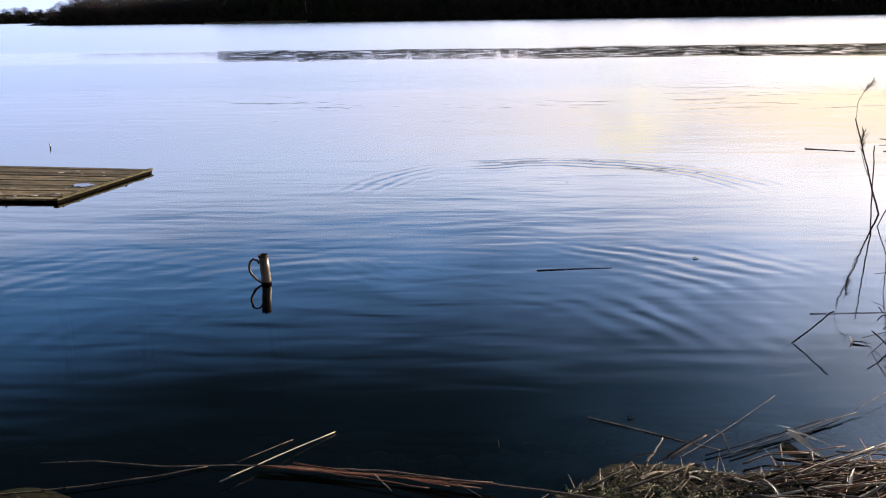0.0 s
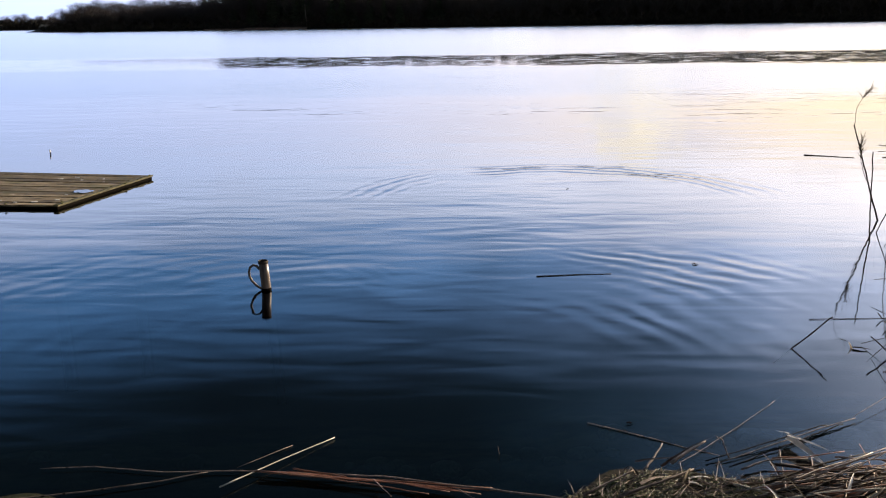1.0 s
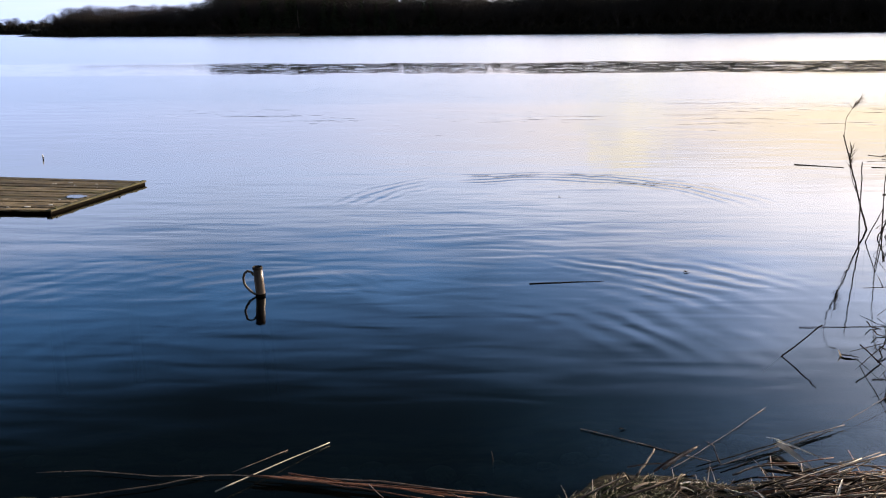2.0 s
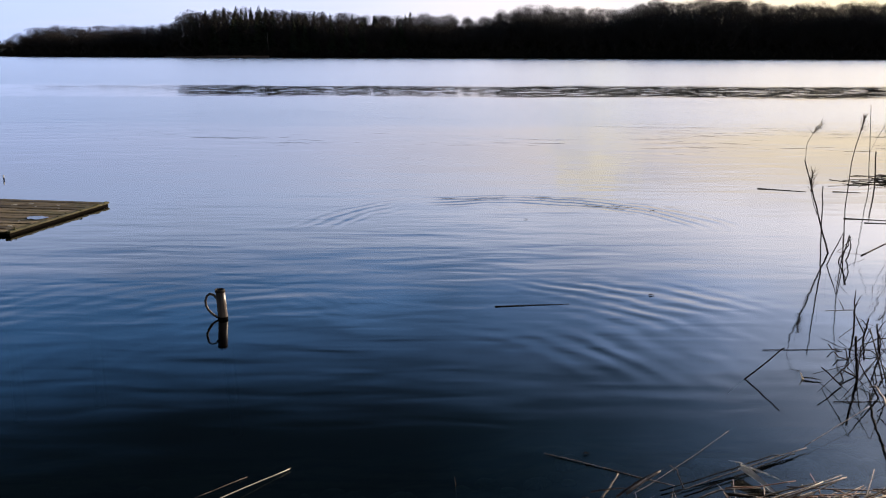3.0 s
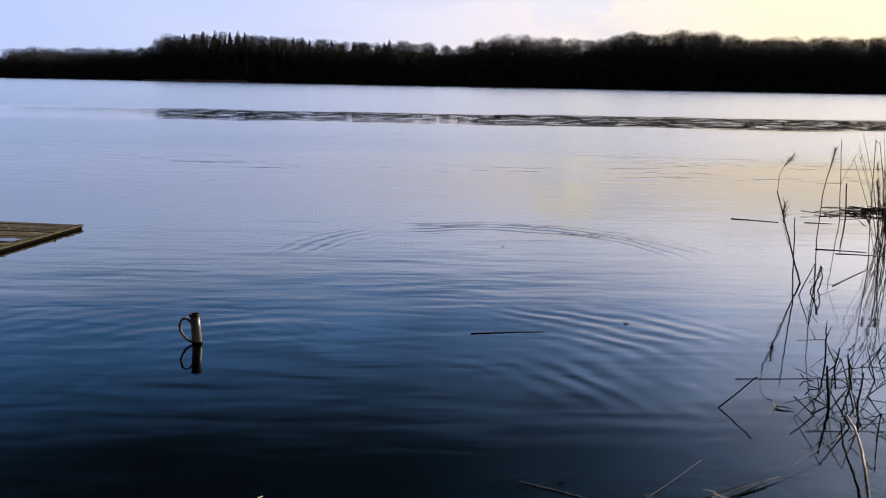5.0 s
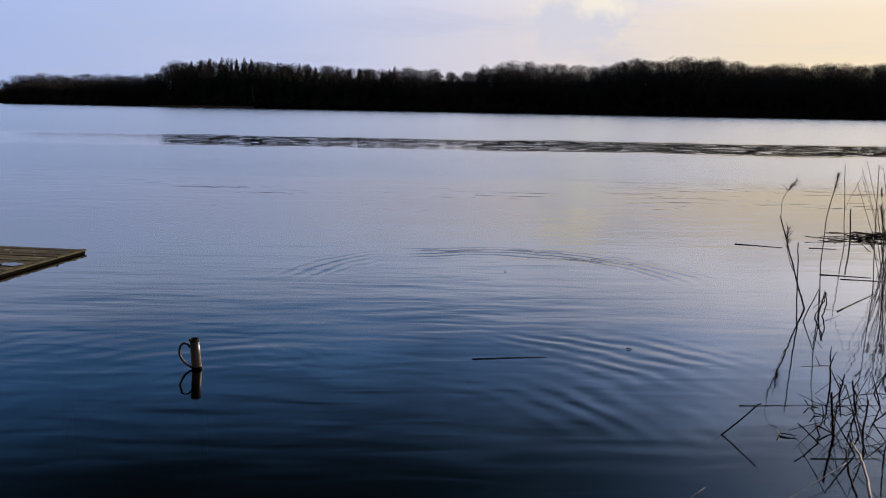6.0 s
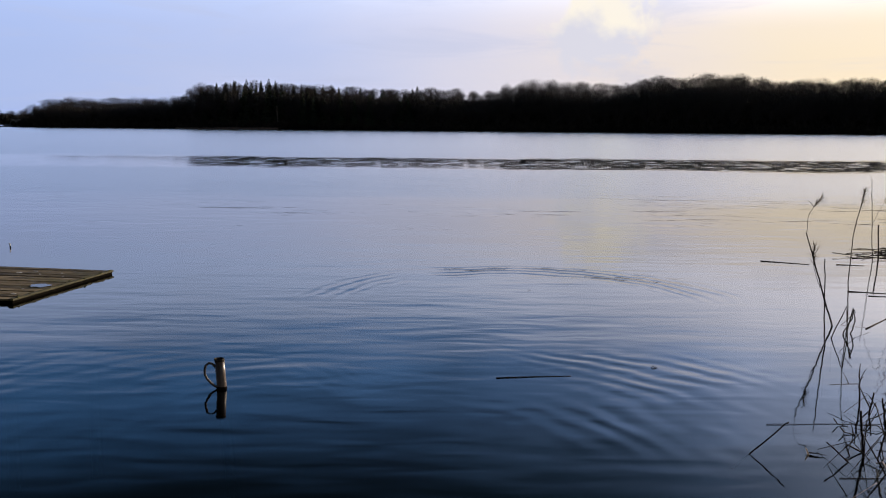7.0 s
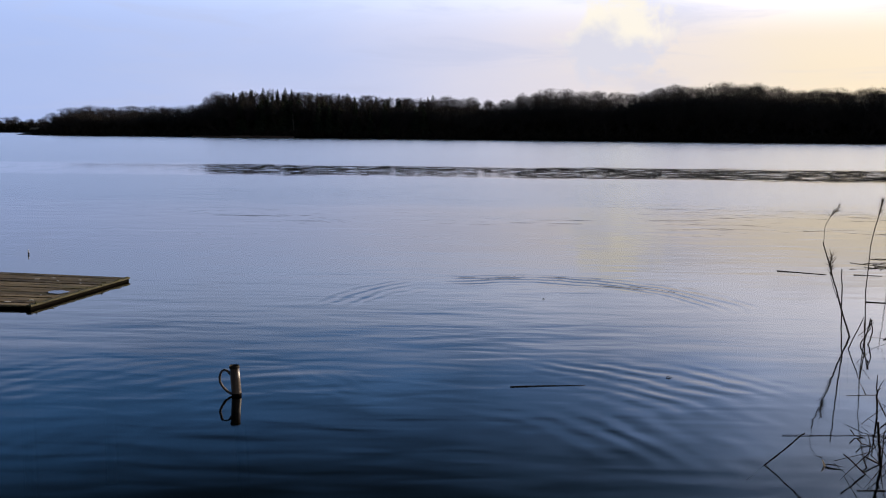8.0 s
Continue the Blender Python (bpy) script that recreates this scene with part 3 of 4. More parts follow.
def make_trees():
    kinds = []
    for s in range(5):
        t = thing("bare_tree", (0, 0, -500), "leafless dark deciduous tree in the wood across the lake", "tree", "wood on the far shore")
        part("trunk", trunk_mesh(s, 0.9, 0.014), M_BARK, t)
        part("crown", bare_crown(s + 20, 4700 + 200 * s), M_TWIG, t, "haze of fine bare twigs")
        kinds.append(t)
    firs = []
    for s in range(3):
        t = thing("conifer", (0, 0, -500), "dark green pointed conifer in the wood across the lake", "tree", "wood on the far shore")
        part("trunk", trunk_mesh(s + 40, 0.95, 0.012), M_BARK, t)
        part("crown", fir_crown(s + 60), M_NEEDLE, t, "dark green needled boughs")
        firs.append(t)
    used = {}
    profile = [(-190, 8.0), (-186, 9.5), (-179, 13.0), (-169, 12.6), (-156, 11.6), (-143, 12.8), (-122, 13.2), (-113, 15.5), (-108, 19.5), (-94, 21.6),
               (-69, 21.0), (-43, 19.0), (-28, 18.6), (-5, 19.2), (12, 18.0), (20, 17.8), (32, 20.0), (44, 23.0), (58, 20.8), (78, 20.4), (93, 24.2),
               (113, 25.2), (130, 25.4), (145, 24.0), (160, 23.2), (190, 24.4), (290, 24.0)]

    def height(x):
        for (a, p), (b, r) in zip(profile, profile[1:]):
            if a <= x <= b:
                return p + (r - p) * (x - a) / (b - a)
        return profile[0][1] if x < 0 else profile[-1][1]

    def plant(src, x, y, h, wide):
        m = Matrix.Translation((x, y, ground_z(x, y) - 0.1)) @ Matrix.Rotation(rng.uniform(0, 6.28), 4, "Z") @ Matrix.Diagonal((h * wide, h * wide, h, 1))
        if src.name in used:
            copy_thing(src, m)
        else:
            used[src.name] = (src, m)

    for row, (off, gap, share) in enumerate(((5, 5.6, 0.80), (16, 6.0, 0.93), (30, 6.6, 0.98), (48, 7.6, 1.0))):
        x = -188.0 + row * 1.1
        while x < 262:
            xx = x + rng.uniform(-1.4, 1.4)
            y = far_shore(xx) + off + rng.uniform(-3, 3)
            h = height(xx * 400.0 / y) * y / 400.0
            h = h * share * rng.uniform(0.95, 1.06) * (1.035 if xx > 10 else 1.05 if xx < -112 else 1.0) - max(0, ground_z(xx, y))
            if -112 < xx < -12 and rng.random() < (0.66 if xx < -45 else 0.42):
                plant(rng.choice(firs), xx, y, h * rng.uniform(0.95, 1.02), rng.uniform(1.2, 1.7))
            else:
                plant(rng.choice(kinds), xx, y, h, rng.uniform(1.05, 1.65) * (1.5 if xx < -108 else 1.0))
            x += gap * rng.uniform(0.8, 1.2) * (0.52 if -112 < x < -12 else 1.0)
    # the low trees at the head of the bay
    for i in range(32):
        x = -336 - i * 4.4 + rng.uniform(-2, 2)
        plant(rng.choice(kinds), x, far_shore(x) + rng.uniform(4, 40), rng.uniform(8, 13) * (1.35 if i in (3, 4, 9) else 1), rng.uniform(1.5, 2.3))
    for src, m in used.values():
        src.matrix_basis = m


make_trees()


def make_undergrowth():
    q = random.Random(11)
    verts, faces = [], []
    for i in range(26000):
        x = q.uniform(-192, 262)
        back = q.uniform(0, 1) ** 1.6 * 34
        y = far_shore(x) + 1.0 + back
        top = min(2.0 + back * 0.35, 8.5) * (0.55 if x < -112 else 1.0)
        z = ground_z(x, y) + q.uniform(-0.2, top)
        c = Vector((x, y, z))
        way = Vector((q.gauss(0, 0.6), q.gauss(0, 0.6), q.uniform(0.1, 1))).normalized()
        side = way.cross(Vector((q.gauss(0, 1), q.gauss(0, 1), 0.3))).normalized() * q.uniform(0.25, 0.7)
        k = len(verts)
        verts += [c - side, c + side, c + way * q.uniform(0.9, 2.2)]
        faces.append((k, k + 1, k + 2))
    for i in range(26000):
        x = q.uniform(-190, 262) if i < 15000 else q.uniform(-20, 230)
        y = far_shore(x) + q.uniform(22, 58)
        top = 13.5 if x > -108 else 9.0
        c = Vector((x, y, ground_z(x, y) + q.uniform(0, 1) ** 1.3 * (top - ground_z(x, y))))
        way = Vector((q.gauss(0, 0.6), q.gauss(0, 0.6), q.uniform(0.1, 1))).normalized()
        side = way.cross(Vector((q.gauss(0, 1), q.gauss(0, 1), 0.3))).normalized() * q.uniform(0.4, 1.1)
        k = len(verts)
        verts += [c - side, c + side, c + way * q.uniform(1.2, 2.8)]
        faces.append((k, k + 1, k + 2))
    for i in range(5200):
        x = q.uniform(-500, -318)
        y = far_shore(x) + q.uniform(4, 30)
        c = Vector((x, y, ground_z(x, y) + q.uniform(-0.2, 1) * 6.0))
        way = Vector((q.gauss(0, 0.6), q.gauss(0, 0.6), q.uniform(0.1, 1))).normalized()
        side = way.cross(Vector((q.gauss(0, 1), q.gauss(0, 1), 0.3))).normalized() * q.uniform(0.5, 1.3)
        k = len(verts)
        verts += [c - side, c + side, c + way * q.uniform(1.2, 2.8)]
        faces.append((k, k + 1, k + 2))
    me = bpy.data.meshes.new("undergrowth")
    me.from_pydata(verts, [], faces)
    me.materials.append(M_BUSH)
    tagged(new("undergrowth", me), "dense dark leafless undergrowth along the far shore", "bushes", kind="stuff")


make_undergrowth()


def make_far_reeds():
    q = random.Random(12)
    bm = bmesh.new()
    for i in range(2600):
        x = q.uniform(-118, -72)
        y = far_shore(x) - q.uniform(-0.5, 3.0)
        r = Vector((x, y, -0.2))
        tip = r + Vector((q.gauss(0, 0.15), q.gauss(0, 0.1), q.uniform(0.6, 1.25) * (1.0 if x > -100 else 0.7)))
        s = Vector((q.uniform(0.05, 0.12), 0, 0))
        bm.faces.new([bm.verts.new(r - s), bm.verts.new(r + s), bm.verts.new(tip)])
    solid("reed_belt", bm, M_FARREED, "pale brown belt of dead reeds at the far waterline", "reeds", kind="stuff")


make_far_reeds()


def make_snag():
    t = thing("pale_dead_tree", (-73.0, 394.0, 0.0), "slim pale barkless dead tree at the edge of the far wood", "tree")
    bm = bmesh.new()
    tube(bm, [(0, 0, -0.3), (0.1, 0, 3), (-0.25, 0, 6), (-0.35, 0, 10.5)], 0.28, 0.12, 7)
    part("trunk", bm, M_PALE, t)
    for a, z, l in ((0.4, 6.2, 1.6), (2.6, 7.4, 1.9), (5.0, 8.6, 1.4)):
        bm = bmesh.new()
        p = Vector((-0.27, 0, z))
        tube(bm, [p, p + Vector((math.cos(a) * l * 0.6, math.sin(a) * l * 0.6, l * 0.6)), p + Vector((math.cos(a) * l * 0.8, math.sin(a) * l, l * 1.2))], 0.08, 0.03, 5)
        part("limb", bm, M_PALE, t)


make_snag()


def make_house(x, y, w, d, h, roof):
    z = ground_z(x, y)
    t = thing("house", (x, y, z), "small white house with dark pitched roof on the distant shore", "house", "distant houses")
    bm = bmesh.new()
    box(bm, -w / 2, w / 2, -d / 2, d / 2, -0.5, h)
    part("wall", bm, M_WALL, t, "white rendered walls")
    bm = bmesh.new()
    o = 0.4
    a = [bm.verts.new(p) for p in ((-w / 2 - o, -d / 2 - o, h), (w / 2 + o, -d / 2 - o, h), (w / 2 + o, d / 2 + o, h), (-w / 2 - o, d / 2 + o, h),
                                   (-w / 2 - o, 0, h + roof), (w / 2 + o, 0, h + roof))]
    for f in ((0, 1, 5, 4), (2, 3, 4, 5), (0, 4, 3), (1, 2, 5), (3, 2, 1, 0)):
        bm.faces.new([a[i] for i in f])
    part("roof", bm, M_ROOF, t, "dark pitched roof")
    for i in range(3):
        bm = bmesh.new()
        cx = -w / 3 + i * w / 3
        box(bm, cx - 0.5, cx + 0.5, -d / 2 - 0.03, -d / 2 + 0.1, 1.0, 2.2)
        part("window", bm, M_GLASS, t, "dark window")


make_house(-373.0, 779.0, 9, 7, 3.2, 2.6)
make_house(-352.0, 782.0, 7, 6, 3.0, 2.2)


# ---- the bathing jetty ----
def make_jetty():
    origin = Vector((-5.025, 10.108, 0))
    e = Vector((0.1826, 0.983, 0)).normalized()
    l = Vector((-0.995, 0.095, 0)).normalized()
    depth, length, top, thick = 2.106, 5.2, 0.050, 0.020
    t = thing("jetty", (0, 0, 0), "low weathered wooden jetty platform with mossy planks, just above the water", "jetty")

    def at(u, v, z):
        p = origin + l * u + e * v * (1 + 0.035 * u)     # the boards fan out a little
        return (p.x, p.y, z)

    def slab(u0, u1, v0, v1, z0, z1, bevel=0.004):
        bm = bmesh.new()
        vs = [bm.verts.new(at(u, v, z)) for z in (z0, z1) for u, v in ((u0, v0), (u1, v0), (u1, v1), (u0, v1))]
        for f in ((3, 2, 1, 0), (4, 5, 6, 7), (0, 1, 5, 4), (1, 2, 6, 5), (2, 3, 7, 6), (3, 0, 4, 7)):
            bm.faces.new([vs[i] for i in f])
        bmesh.ops.recalc_face_normals(bm, faces=bm.faces)
        if bevel:
            bmesh.ops.bevel(bm, geom=list(bm.edges), offset=bevel, segments=1, affect="EDGES")
        return bm

    q = random.Random(3)
    n = 13
    for i in range(n):
        v0 = depth * i / n
        up = q.uniform(-0.007, 0.006)
        part("plank", slab(0.056 + q.uniform(0, 0.006), length, v0 + q.uniform(0.006, 0.014), v0 + depth / n - q.uniform(0.006, 0.014), top - thick + up, top + up), M_PLANK, t)
    part("edge_board", slab(-0.012, 0.052, -0.01, depth + 0.01, top - thick, top + 0.004), M_TRIM, t, "pale mossy edge board")
    part("fascia", slab(0.004, 0.040, 0.0, depth, -0.03, top - thick - 0.002), M_FASCIA, t, "wet black side beam")
    part("fascia", slab(0.042, length, 0.004, 0.045, -0.03, top - thick - 0.006), M_FASCIA, t, "wet black front beam")
    part("fascia", slab(0.042, length, depth - 0.045, depth - 0.004, -0.03, top - thick - 0.006), M_FASCIA, t)
    for u in (1.3, 2.6, 3.9):
        part("joist", slab(u, u + 0.06, 0.05, depth - 0.05, -0.01, top - thick - 0.008), M_FASCIA, t)
    for u, v in ((0.25, 0.2), (0.25, depth - 0.2), (3.4, 0.2), (3.4, depth - 0.2)):
        bm = bmesh.new()
        p = at(u, v, 0)
        tube(bm, [(p[0], p[1], -3.6), (p[0], p[1], 0.035)], 0.07, 0.065, 10)
        part("pile", bm, M_FASCIA, t)
    for i in range(26):
        bm = bmesh.new()
        edge_on = i % 4 == 0
        u, v = (q.uniform(0.1, 3.0), q.uniform(-0.01, 0.05)) if edge_on else (q.uniform(-0.012, 0.06), depth * q.random())
        rad = q.uniform(0.006, 0.018)
        bmesh.ops.create_icosphere(bm, subdivisions=2, radius=1, matrix=Matrix.Translation(at(u, v, top + 0.006)) @ Matrix.Diagonal((rad, rad * 1.3, rad * 0.5, 1)))
        for w in bm.verts:
            w.co += Vector((1, 1, 0.6)) * noise.noise(w.co * 40) * 0.008
        part("moss", bm, M_MOSS, t, "small green moss cushion")
    # a film of standing water, and droppings on the planks
    bm = bmesh.new()
    c = Vector(at(0.21, 0.83, top + 0.0095))
    vs = []
    for k in range(22):
        a = k * 2 * math.pi / 22
        r = 1 + 0.25 * math.sin(2 * a + 1) + 0.12 * math.sin(5 * a)
        p = c + l * math.cos(a) * 0.11 * r + e * math.sin(a) * 0.13 * r
        vs.append(bm.verts.new(p))
    low = [bm.verts.new(v.co - Vector((0, 0, 0.004))) for v in vs]
    bm.faces.new(vs)
    for k in range(22):
        bm.faces.new((vs[k], low[k], low[(k + 1) % 22], vs[(k + 1) % 22]))
    bmesh.ops.recalc_face_normals(bm, faces=bm.faces)
    solid("puddle", bm, M_FILM, "small shallow puddle on the jetty planks", "puddle")
    for u, v, r in ((0.5, 1.72, .03), (0.95, 1.80, .04), (0.75, 1.6, .025), (0.35, 1.5, .02), (1.1, 1.66, .05), (0.62, 0.12, .03), (0.40, 0.16, .05),
                    (0.2, 0.30, .035), (0.9, 0.22, .04), (1.2, 0.4, .025), (0.3, 0.62, .02), (1.0, 0.10, .03)):
        bm = bmesh.new()
        p = at(u, v, top + 0.004)
        bmesh.ops.create_icosphere(bm, subdivisions=2, radius=1, matrix=Matrix.Translation(p) @ Matrix.Diagonal((r * 0.9, r * 0.45, 0.005, 1)))
        solid("bird_dropping", bm, M_DROP, "dried white bird dropping on the jetty", "dropping", "droppings on the jetty")


make_jetty()


# ---- the mooring post ----
def make_post():
    t = thing("mooring_post", (-1.806, 6.875, 0), "beige weathered round post with a loop handle, standing in the water", "post")
    turn = Matrix.Rotation(radians(-6.0), 4, "Z")
    radius, sides = 0.0385, 28
    outline = [(radius * math.cos(k * 2 * math.pi / sides), radius * math.sin(k * 2 * math.pi / sides)) for k in range(sides)]

    def stack(bm, rows):
        made = []
        for z, f in rows:
            made.append([bm.verts.new(turn @ Vector((x * f, y * f, 0)) + Vector((-0.065 * z, 0, z))) for x, y in outline])
        n = len(outline)
        for u, v in zip(made, made[1:]):
            for k in range(n):
                bm.faces.new((u[k], u[(k + 1) % n], v[(k + 1) % n], v[k]))
        return made

    bm = bmesh.new()
    made = stack(bm, [(0.0, 0.99), (0.012, 1.0), (0.12, 0.99), (0.226, 0.985)])
    bm.faces.new(made[0][::-1])
    bm.faces.new(made[-1])
    shaft = part("shaft", bm, M_PIPE, t, "weathered beige round shaft", True)
    bm = bmesh.new()
    made = stack(bm, [(0.224, 1.05), (0.240, 1.05), (0.246, 0.98), (0.243, 0.80), (0.229, 0.78)])
    bm.faces.new(made[-1])
    part("cap", bm, M_PIPEIN, t, "dark hollow rim at the top")
    bm = bmesh.new()
    made = stack(bm, [(-1.2, 0.98), (-0.06, 1.02), (0.014, 1.03), (0.022, 1.005)])
    bm.faces.new(made[0][::-1])
    part("submerged_foot", bm, M_FASCIA, t, "wet black slime-covered foot up to the waterline")
    bm = bmesh.new()
    pts = [(-0.046, 0, 0.172), (-0.070, 0, 0.200), (-0.098, 0, 0.207), (-0.121, -0.002, 0.190), (-0.133, -0.003, 0.152), (-0.131, -0.003, 0.112),
           (-0.115, -0.002, 0.078), (-0.090, 0, 0.048), (-0.062, 0, 0.024), (-0.038, 0, 0.010)]
    tube(bm, bend(pts, 3), 0.0095, 0.0095, 10)
    part("handle", bm, M_HANDLE, t, "curved rusty bar handle", True)


make_post()


# ---- reeds ----
def reed(name, pts, r0=0.005, r1=0.003, mat=None, label="", group="", plume=0.0, leaves=0, seed=0, steps=5, wob=0.004):
    q = random.Random(seed)
    base = Vector(pts[0])
    t = thing(name, base, label, "reed", group)
    local = [Vector(p) - base for p in pts]
    line = bend(local, steps, 0, wob, seed)
    bm = bmesh.new()
    tube(bm, line, r0, r1, 6)
    part("stalk", bm, mat or M_WETREED, t, smooth=True)
    for i in range(leaves):
        k = q.randrange(len(line) // 2, len(line) - 1)
        bm = bmesh.new()
        a = q.uniform(0, 6.28)
        blade(bm, line[k], (math.cos(a), math.sin(a) * 0.4, q.uniform(0.3, 1.6)), q.uniform(0.08, 0.24), q.uniform(0.006, 0.012), q.uniform(0.1, 0.7), 4)
        part("leaf", bm, mat or M_WETREED, t)
    if plume:
        bm = bmesh.new()
        tip = line[-1]
        along = (line[-1] - line[-3]).normalized()
        for i in range(60):
            f = q.random()
            o = tip - along * plume * 0.55 * (1 - f)
            w = along + Vector((q.gauss(0.15, 0.35), q.gauss(0, 0.3), q.gauss(0, 0.25)))
            blade(bm, o, w, plume * q.uniform(0.15, 0.5), 0.0055, q.uniform(0, 0.5), 3)
        part("seed_head", bm, M_PLUME, t, "ragged brown seed head")
    return t


def make_reeds():
    lab = "thin dark dead reed stalk standing in the water"
    g = "standing reeds"
    # the pair that cross
    reed("reed", [(4.10, 9.28, -0.5), (4.084, 9.281, 0.0), (3.986, 9.281, 0.29), (3.864, 9.281, 0.655), (3.745, 9.281, 1.0)], 0.011, 0.006, None,
         "thick dark reed stalk leaning over the water", g, 0.0, 3, 1)
    reed("reed", [(3.80, 9.27, 0.82), (3.745, 9.27, 1.0), (3.752, 9.27, 1.19), (3.81, 9.27, 1.29), (3.876, 9.27, 1.377)], 0.003, 0.0012, None, lab, g, 0.24, 3, 2)
    reed("reed", [(3.92, 9.26, 0.42), (3.85, 9.27, 0.62), (3.83, 9.26, 0.85)], 0.0035, 0.002, None, lab, g, 0.36, 2, 7)
    reed("reed", [(3.64, 8.41, -0.5), (3.629, 8.406, 0.0), (3.596, 8.406, 0.46), (3.574, 8.406, 0.85)], 0.0075, 0.005, None, "broken-off dark reed stalk standing in the water", g, 0, 0, 3)
    reed("reed", [(4.35, 9.49, -0.5), (4.344, 9.487, 0.0), (4.317, 9.487, 0.44), (4.335, 9.487, 0.94), (4.427, 9.487, 1.424)], 0.0065, 0.004, None, lab, g, 0.30, 2, 4)
    reed("reed", [(6.75, 13.9, -0.5), (6.748, 13.888, 0.0), (6.69, 13.888, 0.7), (6.644, 13.888, 1.31)], 0.008, 0.004, None, lab, g, 0.0, 1, 5)
    reed("reed", [(6.93, 14.08, -0.5), (6.935, 14.082, 0.0), (6.90, 14.082, 0.57)], 0.012, 0.010, None, "broken-off dark reed stalk standing in the water", g, 0, 0, 6)
    reed("reed", [(5.28, 10.14, -0.5), (5.279, 10.137, 0.0), (5.23, 10.137, 0.8), (5.201, 10.137, 1.50), (5.25, 10.137, 1.46)], 0.006, 0.003, None, lab, g, 0, 1, 8)
    # bent-over stalks beside them
    bent = "dark dead reed stalk bent over into the water"
    reed("bent_reed", [(3.82, 8.738, -0.03), (3.835, 8.738, 0.0), (3.969, 8.738, 0.329), (4.002, 8.746, 0.0), (4.01, 8.746, -0.2)], 0.006, 0.0045, None, bent, "bent reeds", 0, 0, 10, 3, 0.004)
    reed("bent_reed", [(4.12, 8.948, -0.2), (4.129, 8.948, 0.0), (4.171, 8.948, 0.121), (4.14, 8.948, 0.27), (4.09, 8.948, 0.02), (4.05, 8.95, -0.04)], 0.007, 0.005, None, bent, "bent reeds", 0, 0, 11, 3, 0.004)
    reed("bent_reed", [(4.02, 8.9, -0.05), (4.04, 8.9, 0.03), (4.11, 8.9, 0.17), (4.13, 8.9, 0.26)], 0.007, 0.005, None, bent, "bent reeds", 0, 1, 12, 3, 0.006)
    reed("bent_reed", [(4.05, 8.7, 0.28), (3.92, 8.72, 0.14), (4.2, 9.0, 0.06), (4.4, 9.1, 0.02)], 0.003, 0.002, None, bent, "bent reeds", 0, 0, 13, 3, 0.004)
    reed("bent_reed", [(1.80, 5.55, -0.1), (1.910, 5.552, 0.0), (2.138, 5.554, 0.203), (2.155, 5.554, 0.216)], 0.0055, 0.004, None,
         "straight dark reed stalk slanting out of the water", "bent reeds", 0, 0, 15, 3, 0.003)
    reed("bent_reed", [(2.54, 5.42, -0.04), (2.496, 5.422, 0.0), (2.347, 5.422, 0.13)], 0.006, 0.0045, None, "straight dark reed stalk slanting out of the water", "bent reeds", 0, 0, 16, 3, 0.003)
    reed("bent_reed", [(2.70, 5.59, -0.02), (2.668, 5.592, 0.0), (2.551, 5.592, 0.055), (2.55, 5.53, 0.0)], 0.006, 0.0045, None, "straight dark reed stalk slanting out of the water", "bent reeds", 0, 0, 17, 3, 0.003)
    reed("bent_reed", [(2.769, 5.783, -0.1), (2.771, 5.783, 0.152), (2.875, 5.783, 0.201), (3.048, 5.783, 0.214), (3.3, 5.8, 0.16)], 0.004, 0.003, None, "thin dark arched reed stalk over the water", "bent reeds", 0, 1, 18, 4, 0.004)
    for i, (x, y) in enumerate(((2.733, 6.12), (2.70, 5.95))):
        reed("bent_reed", [(x - 0.03, y, 0.05), (x, y, 0.012), (x + 0.09, y - 0.03, -0.006)], 0.0045, 0.003, None, "short dark curled reed scrap on the water", "bent reeds", 0, 1, 19 + i, 3, 0.003)
    # the dense stand
    q = random.Random(21)
    for i in range(112):
        y = q.uniform(9.0, 13.4)
        x = y * 0.522 + 0.08 + abs(q.gauss(0, 0.42)) + (0.15 if y < 9.8 else 0)
        h = q.uniform(0.5, 1.55) * (1 if q.random() < 0.8 else 0.5)
        lx, ly = q.gauss(-0.02, 0.12), q.gauss(0, 0.12)
        pts = [(x - lx * 0.3, y, -0.5), (x, y, 0), (x + lx * h * 0.5, y + ly * 0.5, h * 0.55), (x + lx * h * 1.2, y + ly, h)]
        if q.random() < 0.10:
            pts.append((x + lx + q.uniform(-0.35, 0.35), y + ly, h * q.uniform(0.3, 0.8)))
        reed("reed", pts, q.uniform(0.003, 0.007), 0.002, None, lab, g, 0.2 if q.random() < 0.25 else 0, q.choice((0, 0, 1, 2)), 100 + i)
    # broken stalks lodged near the bank
    for i in range(34):
        y = q.uniform(5.1, 6.7)
        x = y * 0.445 + 0.26 + abs(q.gauss(0, 0.38))
        a = q.uniform(0, math.pi * 2)
        l = q.uniform(0.10, 0.36)
        hh = q.uniform(0.02, 0.16) if q.random() < 0.75 else q.uniform(0.16, 0.34)
        p1 = (x, y, -0.05)
        p2 = (x + math.cos(a) * l * 0.5, y + math.sin(a) * l * 0.5, hh)
        a2 = a + q.uniform(-1.3, 1.3)
        p3 = (p2[0] + math.cos(a2) * l * 0.6, p2[1] + math.sin(a2) * l * 0.6, q.choice((-0.03, 0.01, hh * 0.7)))
        reed("bent_reed", [p1, p2, p3], q.uniform(0.0028, 0.006), 0.002, None, "dark broken reed stalk lodged in the shallow water", "bent reeds",
             0, q.choice((0, 0, 0, 1)), 300 + i, 3, 0.004)
